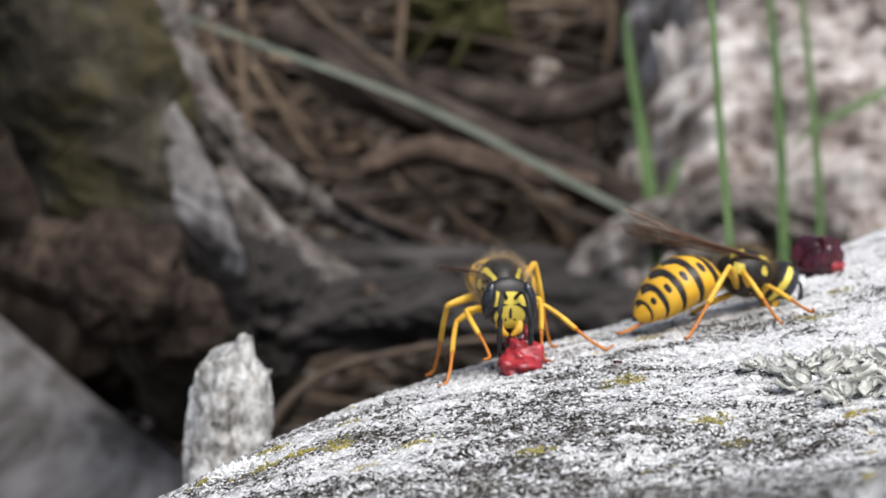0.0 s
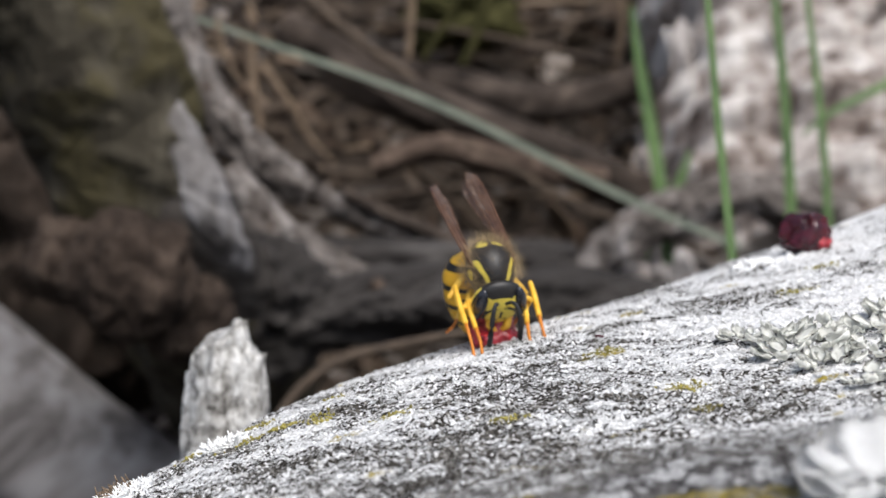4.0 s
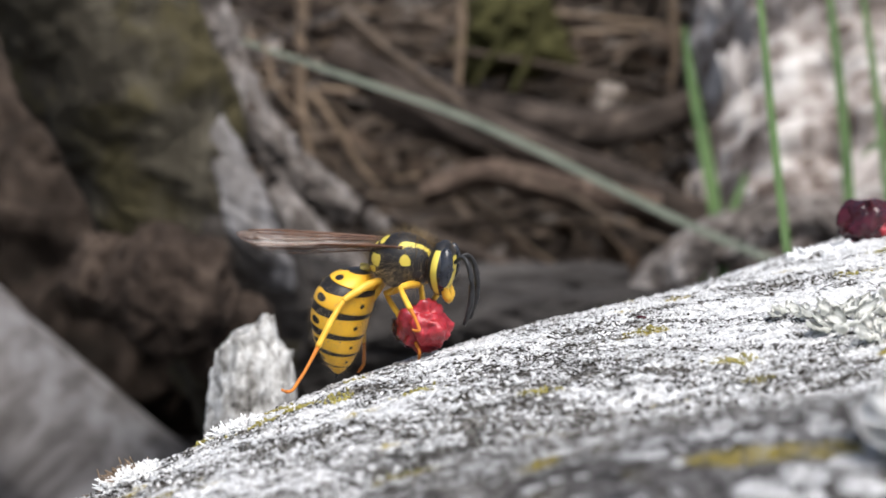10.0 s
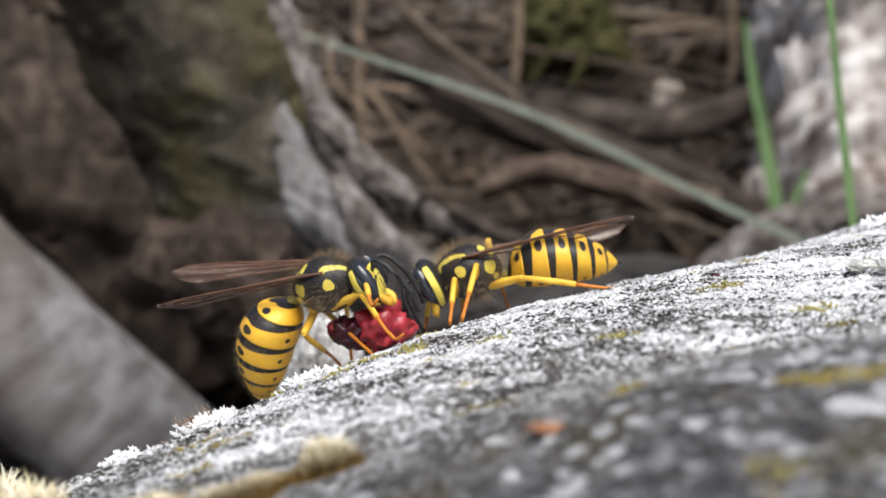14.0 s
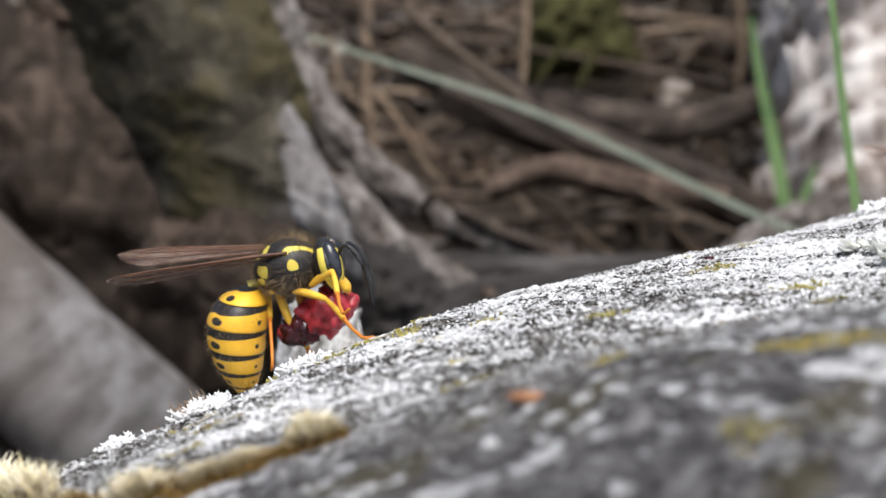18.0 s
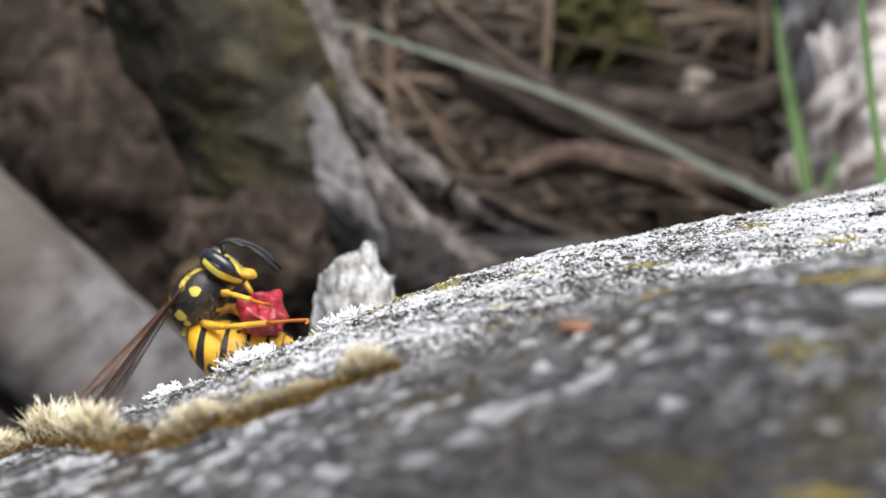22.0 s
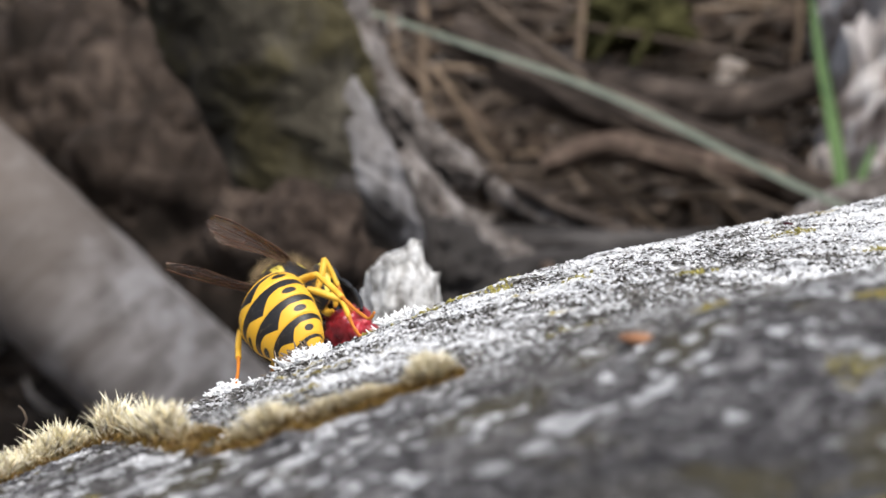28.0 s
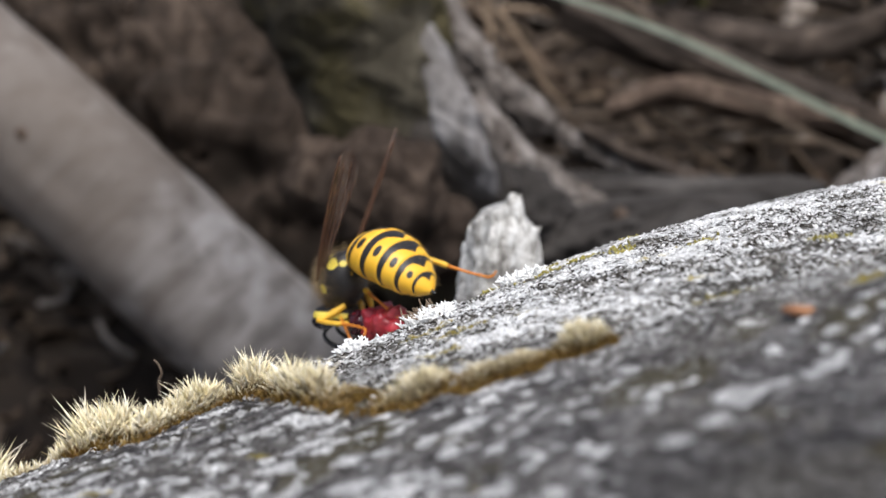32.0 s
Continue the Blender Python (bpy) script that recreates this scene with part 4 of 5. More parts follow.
def hanging_roots():
    """Thin dead roots and fibres over the rotten wood."""
    rnd = random.Random(33)
    for x0, y0 in ((30, 20), (70, 60), (120, 10), (160, 90), (200, 40), (250, 110), (300, 60), (180, 170), (90, 150)):
        a = Vector((-0.075 + x0 * 0.00016, 0.315 + rnd.uniform(0, 0.02), 0.135 - y0 * 0.00016))
        d = Vector((rnd.uniform(0.003, 0.022), rnd.uniform(-0.006, 0.006), -rnd.uniform(0.012, 0.035)))
        bend = Vector((rnd.uniform(-0.004, 0.004), 0, rnd.uniform(-0.003, 0.003)))
        stick("dead_root", [a, a + d * 0.5 + bend, a + d], rnd.uniform(0.0006, 0.0016), rnd.choice((TWIG, BROWN_GREY, STRAW)), "thin dead root hanging over rotten wood", "root")


def bark_stump():
    """A big pale stump with loose plates of bark, at the far side of the heap."""
    stump = thing("bark_stump", "big pale stump shedding pinkish grey flaky bark", "stump")
    a, b = Vector((0.2116, 0.5400, 0.2087)), Vector((0.1598, 0.3950, 0.0136))
    rough_limb("wood", [a, a.lerp(b, 0.35), a.lerp(b, 0.7), b], [0.070, 0.067, 0.066, 0.072], ROOT_BARK, "", n=150, sides=130, amp=0.17, freq=44, parent=stump, knots=0)
    rnd = random.Random(11)
    for _ in range(240):
        u, w = rnd.uniform(0.1, 0.95), rnd.uniform(-2.9, -0.2)
        c = a.lerp(b, u)
        out = Vector((math.cos(w), math.sin(w), rnd.uniform(-0.15, 0.25))).normalized()
        p = c + out * (0.069 + rnd.uniform(-0.004, 0.010))
        l, h = rnd.uniform(0.003, 0.009), rnd.uniform(0.005, 0.017)
        out = (out + Vector((rnd.gauss(0, 0.3), rnd.gauss(0, 0.2), rnd.gauss(0, 0.3)))).normalized()
        side = out.cross(Vector((0.5 * rnd.uniform(-1, 1), 0, 1))).normalized()
        up = side.cross(out)
        bm = bmesh.new()
        ring = []
        for k in range(9):
            g = 2 * math.pi * k / 9
            r = rnd.uniform(0.45, 1.25)
            ring.append(p + side * (l * r * math.cos(g)) + up * (h * r * math.sin(g)) + out * (0.002 * math.cos(2 * g)))
        lo = [bm.verts.new(q) for q in ring]
        lift = rnd.uniform(0.001, 0.003)
        hi = [bm.verts.new(q + out * lift * rnd.uniform(0.6, 1.3)) for q in ring]
        bm.faces.new(hi), bm.faces.new(lo[::-1])
        for k in range(9):
            bm.faces.new((lo[k], lo[(k + 1) % 9], hi[(k + 1) % 9], hi[k]))
        part("bark_plate", bm, PLATE, stump, smooth=False)
    tagged(stump.children[0], "furrowed pale wood")


bark_stump()


def blade(name, pts, width, material, label, category="grass blade", droop=0.25):
    """A folded, tapering blade or stem."""
    ps = curve_pts(pts, 36)
    bm = bmesh.new()
    rows = []
    for i, p in enumerate(ps):
        u = i / 36
        d = (ps[min(i + 1, 36)] - ps[max(i - 1, 0)]).normalized()
        side = d.cross(Vector((0, -1, 0.2))).normalized()
        w = width * (1 - 0.75 * u ** 3)
        back = side.cross(d).normalized()
        rows.append([bm.verts.new(p + side * w * s + back * w * k) for s, k in ((-1, 0.5), (-0.5, 0.1), (0, -0.15), (0.5, 0.1), (1, 0.5), (0.5, 0.3), (0, 0.1), (-0.5, 0.3))])
    for r0, r1 in zip(rows, rows[1:]):
        for k in range(8):
            bm.faces.new((r0[k], r0[(k + 1) % 8], r1[(k + 1) % 8], r1[k]))
    bm.faces.new(rows[0]), bm.faces.new(rows[-1][::-1])
    return tagged(part(name, bm, material), label, category, "grass blades in the heap")


def stick(name, pts, r, material, label, category="twig", taper=0.6):
    ps = curve_pts(pts, 40)
    bm = bmesh.new()
    tube(bm, ps, [r * (1 - (1 - taper) * i / 40) * (1 + 0.12 * noise.noise(p * 300)) for i, p in enumerate(ps)], 8)
    return tagged(part(name, bm, material), label, category, "twigs in the heap")


hanging_roots()
GREENS = "fresh green upright grass blade"
blade("grass_blade", [(0.0506, 0.1650, 0.0689), (0.0500, 0.1650, 0.0759), (0.0478, 0.1650, 0.0930), (0.0459, 0.1650, 0.1104), (0.0445, 0.1650, 0.1230)], 0.00062, GREEN, GREENS)
blade("grass_blade", [(0.0982, 0.2620, 0.0399), (0.0964, 0.2620, 0.0620), (0.0948, 0.2620, 0.0836), (0.0929, 0.2620, 0.1023), (0.0905, 0.2620, 0.1206), (0.0882, 0.2620, 0.1397)], 0.00125, GREEN, GREENS)
blade("grass_blade", [(0.1042, 0.2580, 0.0459), (0.1026, 0.2580, 0.0714), (0.1011, 0.2580, 0.0863), (0.0986, 0.2580, 0.1047), (0.0961, 0.2580, 0.1204), (0.0936, 0.2580, 0.1369)], 0.00095, GREEN, GREENS)
blade("grass_blade", [(0.0897, 0.3400, 0.0494), (0.0865, 0.3400, 0.0740), (0.0833, 0.3400, 0.0917), (0.0802, 0.3400, 0.1076), (0.0780, 0.3400, 0.1232)], 0.0019, GREEN, GREENS)
blade("grass_blade", [(0.0826, 0.3400, 0.0511), (0.0889, 0.3400, 0.0642), (0.0935, 0.3400, 0.0756), (0.0957, 0.3400, 0.0821)], 0.0015, GREEN, GREENS)
blade("grass_blade", [(0.1547, 0.3300, 0.1035), (0.1434, 0.3300, 0.0979), (0.1322, 0.3300, 0.0923), (0.1243, 0.3300, 0.0859)], 0.0012, GREEN, "green arching grass blade")
blade("grass_blade", [(0.1023, 0.3150, 0.0568), (0.0944, 0.3150, 0.0604), (0.0771, 0.3150, 0.0678), (0.0570, 0.3150, 0.0776), (0.0343, 0.3150, 0.0893), (0.0122, 0.3150, 0.0992), (-0.0166, 0.3150, 0.1095), (-0.0447, 0.3150, 0.1195), (-0.0584, 0.3150, 0.1250)], 0.00105, BLUE_GREEN, "long grey green blade fallen across the heap")
blade("grass_blade", [(0.1011, 0.3300, 0.0524), (0.0813, 0.3300, 0.0605), (0.0603, 0.3300, 0.0684), (0.0411, 0.3300, 0.0793), (0.0224, 0.3300, 0.0899)], 0.0009, TWIG, "dull brown dead blade lying in the heap")
stick("twig", [(0.0793, 0.5000, 0.0242), (0.0866, 0.5000, 0.0407), (0.0967, 0.5000, 0.0689), (0.1059, 0.5000, 0.0945), (0.1119, 0.5000, 0.1154), (0.1131, 0.5000, 0.1316), (0.1108, 0.5000, 0.1592)], 0.0017, STRAW, "pale brown dry stem leaning in the heap", taper=0.9)
stick("twig", [(-0.0190, 0.4000, 0.1346), (-0.0009, 0.4000, 0.1188), (0.0174, 0.4000, 0.1054), (0.0305, 0.4000, 0.0945), (0.0514, 0.4000, 0.0807), (0.0863, 0.4000, 0.0638), (0.1219, 0.4000, 0.0522)], 0.0019, TWIG, "brown dead twig slanting across the heap")
stick("twig", [(-0.0323, 0.4200, 0.1417), (-0.0339, 0.4200, 0.1193), (-0.0335, 0.4200, 0.1023), (-0.0314, 0.4200, 0.0870)], 0.0021, STRAW, "dry upright pale straw stem")
stick("twig", [(0.0219, 0.4300, 0.1439), (0.0212, 0.4300, 0.1245), (0.0201, 0.4300, 0.1108)], 0.0018, STRAW, "dry upright pale straw stem")
stick("twig", [(-0.0317, 0.4300, 0.1102), (-0.0221, 0.4300, 0.0967), (-0.0143, 0.4300, 0.0829), (-0.0065, 0.4300, 0.0750)], 0.0016, STRAW, "dry bent pale straw stem")
stick("twig", [(0.0157, 0.4000, 0.0768), (0.0289, 0.4000, 0.0675), (0.0423, 0.4000, 0.0562), (0.0558, 0.4000, 0.0466)], 0.0013, STRAW, "dry bent pale straw stem")
stick("twig", [(-0.0164, 0.2000, 0.0427), (-0.0116, 0.2000, 0.0494), (-0.0042, 0.2000, 0.0541), (0.0052, 0.2000, 0.0563), (0.0166, 0.2000, 0.0581), (0.0272, 0.2000, 0.0585)], 0.0010, TWIG, "thin brown twig arching behind the log")
stick("twig", [(0.0994, 0.4300, 0.0673), (0.1053, 0.4300, 0.0796), (0.1132, 0.4300, 0.0959), (0.1148, 0.4300, 0.1100)], 0.0016, STRAW, "dry leaning pale straw stem")
stick("twig", [(-0.0120, 0.4000, 0.0748), (0.0064, 0.4000, 0.0731), (0.0288, 0.4000, 0.0787), (0.0400, 0.4000, 0.0825)], 0.0014, TWIG, "brown dead twig in the heap")
stick("twig", [(0.0389, 0.4300, 0.1404), (0.0351, 0.4300, 0.1267), (0.0252, 0.4300, 0.1109)], 0.0018, MOSSY, "dull mossy twig in shade")
stick("twig", [(0.0509, 0.4300, 0.1406), (0.0461, 0.4300, 0.1230), (0.0393, 0.4300, 0.1091)], 0.0022, MOSSY, "dull mossy twig in shade")
rotten_chunk("moss_cushion", (0.0466, 0.5000, 0.1336), (0.022, 0.02, 0.016), MOSSY, "dull green moss cushion in the heap", 9.2, "moss")


def heap_litter():
    """Countless chips, bark bits and dry leaves on the floor and the bank."""
    rnd = random.Random(4)
    verts, faces = [], []
    for _ in range(8000):
        x, y = rnd.uniform(-0.32, 0.42), rnd.uniform(0.19, 0.85)
        z = ground_height(x, y) + rnd.uniform(0.0, 0.012)
        l = rnd.uniform(0.004, 0.020) * (0.7 + y)
        w = l * rnd.uniform(0.10, 0.5)
        m = pose(x, y, z, rnd.uniform(-50, 50), rnd.uniform(-50, 50), rnd.uniform(0, 360))
        n = len(verts)
        c = rnd.uniform(-0.3, 0.3) * l
        for u, k in ((-1, 0.6), (-0.3, 1.0), (0.4, 0.9), (1, 0.3)):
            for s in (-1, 1):
                verts.append(m @ Vector((u * l * 0.5, s * w * 0.5 * k, c * (1 - u * u))))
                verts.append(m @ Vector((u * l * 0.5, s * w * 0.5 * k, c * (1 - u * u) - 0.0012)))
        for i in range(3):
            a = n + 4 * i
            faces += [(a, a + 2, a + 6, a + 4), (a + 1, a + 5, a + 7, a + 3), (a, a + 4, a + 5, a + 1), (a + 2, a + 3, a + 7, a + 6)]
        faces += [(n, n + 1, n + 3, n + 2), (n + 12, n + 14, n + 15, n + 13)]
    me = bpy.data.meshes.new("litter")
    me.from_pydata([tuple(v) for v in verts], [], faces)
    me.materials.append(CHIPS)
    return tagged(new("litter", me), "brown and grey bark chips and dry leaves", "litter", kind="stuff")


heap_litter()


def loose_twigs():
    rnd = random.Random(21)
    for _ in range(110):
        x, y = rnd.uniform(-0.12, 0.24), rnd.uniform(0.34, 0.70)
        c = Vector((x, y, ground_height(x, y) + 0.004))
        a = rnd.uniform(-0.5, 0.5) + (math.pi if rnd.random() < 0.5 else 0)
        l = rnd.uniform(0.04, 0.13)
        d = Vector((math.cos(a), 0.5 * rnd.uniform(-1, 1), rnd.uniform(-0.25, 0.5))) * l
        mid = Vector((rnd.uniform(-0.1, 0.1), rnd.uniform(-0.1, 0.1), rnd.uniform(0, 0.12))) * l
        stick("twig", [c - d, c + mid, c + d], rnd.uniform(0.0006, 0.0022), rnd.choice((TWIG, TWIG, STRAW, BROWN_GREY, BARE_WOOD)), "dead twig lying in the heap")


loose_twigs()


# ---- what grows and stands on the log ----
def build_stub():
    """The broken stub of a side branch, split at the top."""
    bm = bmesh.new()
    c = Vector((-0.0168, 0.1135, 0))
    n, m = 70, 72
    rings = []
    for j in range(n + 1):
        u = j / n
        ring = []
        for k in range(m):
            w = 2 * math.pi * k / m
            cx = math.cos(w)
            top = lerp([(-1, 0.0722), (-0.85, 0.0738), (-0.45, 0.0752), (0.0, 0.0756), (0.22, 0.0765), (0.52, 0.0766), (0.58, 0.0741), (0.8, 0.0738), (1, 0.0735)], cx) + 0.0005 * noise.noise(Vector((cx * 4, math.sin(w) * 2.5, 3.3))) - 0.0003 * abs(noise.noise(Vector((w * 5, 0, 1))))
            z = 0.052 + (top - 0.052) * u
            r = 0.0043 - 0.0007 * u + 0.0008 * fbm(Vector((cx * 2, math.sin(w) * 2, z * 140)), 4) + 0.00025 * noise.noise(Vector((w * 9, 0, z * 60)))
            ring.append(bm.verts.new(c + Vector((r * cx + 0.0014 * u, r * 0.8 * math.sin(w), z))))
        rings.append(ring)
    for r0, r1 in zip(rings, rings[1:]):
        for k in range(m):
            bm.faces.new((r0[k], r0[(k + 1) % m], r1[(k + 1) % m], r1[k]))
    hub = bm.verts.new(c + Vector((0.0008, 0, 0.0728)))
    for k in range(m):
        bm.faces.new((rings[-1][k], rings[-1][(k + 1) % m], hub))
    stub = thing("branch_stub", "bleached broken branch stub with a split top", "branch stub")
    part("wood", bm, STUB_WOOD, stub, "bleached lichened wood")
    rnd = random.Random(5)
    for k in range(9):
        w = rnd.uniform(0, 6.28)
        foot = c + Vector((0.0030 * math.cos(w) + 0.0014, 0.0024 * math.sin(w), 0.0715))
        tip = foot + Vector((rnd.uniform(-0.0004, 0.0004), rnd.uniform(-0.0003, 0.0003), lerp([(-1, 0.0022), (0.4, 0.0042), (0.6, 0.0022), (1, 0.0016)], math.cos(w))))
        sb = bmesh.new()
        tube(sb, [foot, foot.lerp(tip, 0.6) + Vector((0.0001, 0, 0)), tip], [0.0007, 0.0005, 0.0001], 7, flat=0.6)
        part("splinter", sb, STUB_WOOD, stub)
    return stub


build_stub()


def tuft(name, x, y, size, count, material, label, category="lichen", seed=0, thick=0.12, lift=0.0, up=0.5):
    """A tuft of short forked lichen branches that sits on the log."""
    rnd = random.Random(seed)
    bm = bmesh.new()
    for _ in range(count):
        px, py = x + rnd.gauss(0, 0.5) * size[0], y + rnd.gauss(0, 0.5) * size[1]
        p = Vector((px, py, log_height(px, py) - 0.0001 + lift))
        d = Vector((rnd.gauss(0, 0.7), rnd.gauss(0, 0.7), up + rnd.random() * 0.6)).normalized()
        l = size[2] * rnd.uniform(0.4, 1.0)
        q = p + d * l * 0.55
        r = l * thick + 0.00004
        e = (d + Vector((rnd.gauss(0, 0.8), rnd.gauss(0, 0.8), rnd.gauss(0, 0.5)))).normalized()
        tube(bm, [p, q, q + e * l * 0.5], [r, r * 0.9, r * 0.5], 5)
        e = (d + Vector((rnd.gauss(0, 0.8), rnd.gauss(0, 0.8), rnd.gauss(0, 0.5)))).normalized()
        tube(bm, [q, q + e * l * 0.4], [r * 0.8, r * 0.4], 5)
    return tagged(part(name, bm, material), label, category, "lichens on the log")


WHITE_TUFT = "small white branching lichen tuft on the log"
tuft("lichen", -0.0128, 0.0812, (0.0010, 0.0008, 0.0011), 300, CHALK, WHITE_TUFT, seed=1, thick=0.045, up=0.35)
tuft("lichen", -0.0186, 0.0775, (0.0014, 0.0010, 0.0011), 340, CHALK, "white curly branching lichen tuft with tan strands", seed=2, thick=0.04, up=0.3)
tuft("lichen", -0.0190, 0.0778, (0.0012, 0.0009, 0.0017), 60, STRAW, "tan curled strands in a white lichen tuft", seed=22, thick=0.03, up=0.4)
tuft("lichen", -0.0235, 0.0768, (0.0009, 0.0007, 0.0009), 110, CHALK, WHITE_TUFT, seed=3, thick=0.05, up=0.2)
tuft("lichen", 0.0330, 0.1060, (0.0020, 0.0015, 0.0010), 110, CHALK, WHITE_TUFT, seed=7, thick=0.19, up=0.25)
for i, (x, y, w) in enumerate(((0.0136, 0.0826, 1.3), (-0.0055, 0.0842, 0.8), (-0.0062, 0.0785, 0.8), (-0.0105, 0.0852, 1.0), (-0.0015, 0.0756, 1.1), (0.0165, 0.0725, 1.2), (0.0052, 0.0700, 1.0), (-0.0150, 0.0828, 0.8), (0.031, 0.092, 1.6), (0.036, 0.099, 1.4))):
    tuft("yellow_lichen", x, y, (0.0011 * w, 0.0007 * w, 0.00026), 110, OCHRE, "crust of mustard yellow lichen on the log", seed=40 + i, thick=0.30, up=0.3)

for i, (x, y) in enumerate(((-0.0013, 0.0588), (0.0069, 0.0441), (0.0068, 0.0446), (-0.0020, 0.0590), (-0.0024, 0.0593), (0.0166, 0.0683))):
    tuft("yellow_lichen", x, y, (0.0009, 0.0006, 0.0003), 50, OLIVE, "crust of dull olive yellow lichen on the log", seed=80 + i, thick=0.30, up=0.3)
for x, y in ((-0.0001, 0.0507),):
    chip = part("bark_chip", chunk((0.85, 0.5, 0.22), 4.0), RUST, None)
    chip.matrix_basis = pose(x, y, log_height(x, y) + 0.0001, 0, 8, 25)
    tagged(chip, "small rust brown bark chip on the log", "bark chip")


tuft("yellow_lichen", *(-0.0092, 0.0796), (0.0034, 0.0005, 0.00032), 170, OCHRE, "ridge of olive yellow lichen on the crest of the log", seed=99, thick=0.25, up=0.5)


def flake_lichen(x, y, size, seed, label):
    """A leafy rosette: overlapping rounded lobes curling off the bark."""
    rnd = random.Random(seed)
    rosette = thing("leaf_lichen", label, "lichen", "lichens on the log")
    for k in range(9):
        bm = bmesh.new()
        a = 2 * math.pi * k / 9 + rnd.uniform(-0.25, 0.25)
        l, w = size * rnd.uniform(0.55, 1.1), size * rnd.uniform(0.30, 0.46)
        rows = []
        for j in range(8):
            u = j / 7
            half = w * (0.45 + 0.9 * u) * math.sqrt(max(0.04, 1 - (max(0, u - 0.55) / 0.46) ** 2))
            row = []
            for s in (-1, -0.5, 0, 0.5, 1):
                px = x + math.cos(a) * l * u - math.sin(a) * half * s
                py = y + math.sin(a) * l * u * 0.8 + math.cos(a) * half * s
                z = log_height(px, py) + 0.0006 + 0.0009 * u * u * (0.4 + rnd.random() * 0.5) + 0.0003 * s * s + 0.0009 * u * max(0.0, math.sin(a)) + 0.0010 * u * noise.noise(Vector((px * 600, py * 600, k * 3.7)))
                row.append(bm.verts.new((px, py, z)))
            rows.append(row)
        for r0, r1 in zip(rows, rows[1:]):
            for i in range(4):
                bm.faces.new((r0[i], r1[i], r1[i + 1], r0[i + 1]))
        bmesh.ops.solidify(bm, geom=bm.faces[:], thickness=0.00018)
        part("lobe", bm, CHALK, rosette)


def crumpled_lichen(x, y, size, seed):
    """A frilly pale cushion: many small curled scraps of leafy lichen."""
    rnd = random.Random(seed)
    tuft_ob = thing("crumpled_lichen", "crumpled cream grey leafy lichen on the log", "lichen", "lichens on the log")
    for k in range(12):
        bm = bmesh.new()
        a, far = rnd.uniform(0, 6.28), size * 0.9 * math.sqrt(rnd.random())
        cx, cy = x + math.cos(a) * far, y + math.sin(a) * far * 0.8
        l, turn = size * rnd.uniform(0.5, 0.95), a + rnd.uniform(-0.8, 0.8)
        tilt, curl = rnd.uniform(0.0, 0.55), rnd.uniform(0.3, 1.0)
        base = log_height(cx, cy) + 0.0001 + 0.30 * (size - far) * rnd.random()
        grid = []
        for j in range(6):
            row = []
            for i in range(5):
                u, v = j / 5, i / 2 - 1
                w = l * 0.45 * math.sin(0.6 + 2.2 * u) * (1 + 0.4 * noise.noise(Vector((u * 6, v * 4, seed + k))))
                px = cx + math.cos(turn) * l * u - math.sin(turn) * w * v
                py = cy + math.sin(turn) * l * u + math.cos(turn) * w * v
                row.append(bm.verts.new((px, py, base + l * (u * math.sin(tilt) + 0.30 * curl * v * v + 0.35 * curl * u ** 3) + 0.22 * l * noise.noise(Vector((u * 4 + k, v * 3, seed * 1.7))))))
            grid.append(row)
        for r0, r1 in zip(grid, grid[1:]):
            for i in range(4):
                bm.faces.new((r0[i], r1[i], r1[i + 1], r0[i + 1]))
        bmesh.ops.solidify(bm, geom=bm.faces[:], thickness=0.00006)
        part("lobe", bm, PALE_LICHEN, tuft_ob)


flake_lichen(*(0.0180, 0.0488), 0.0048, 3, "white leafy lichen rosette curling off the log")
for i, (x, y, r) in enumerate(((0.0226, 0.0805, 0.0012), (0.0248, 0.0782, 0.0016), (0.0262, 0.0815, 0.0013), (0.0236, 0.0752, 0.0014), (0.0272, 0.0765, 0.0017), (0.0255, 0.0722, 0.0015), (0.0290, 0.0738, 0.0014), (0.0284, 0.0800, 0.0012), (0.0310, 0.0775, 0.0016), (0.0265, 0.0690, 0.0013), (0.0305, 0.0700, 0.0015), (0.0330, 0.0810, 0.0013))):
    crumpled_lichen(x, y, r, 60 + i)


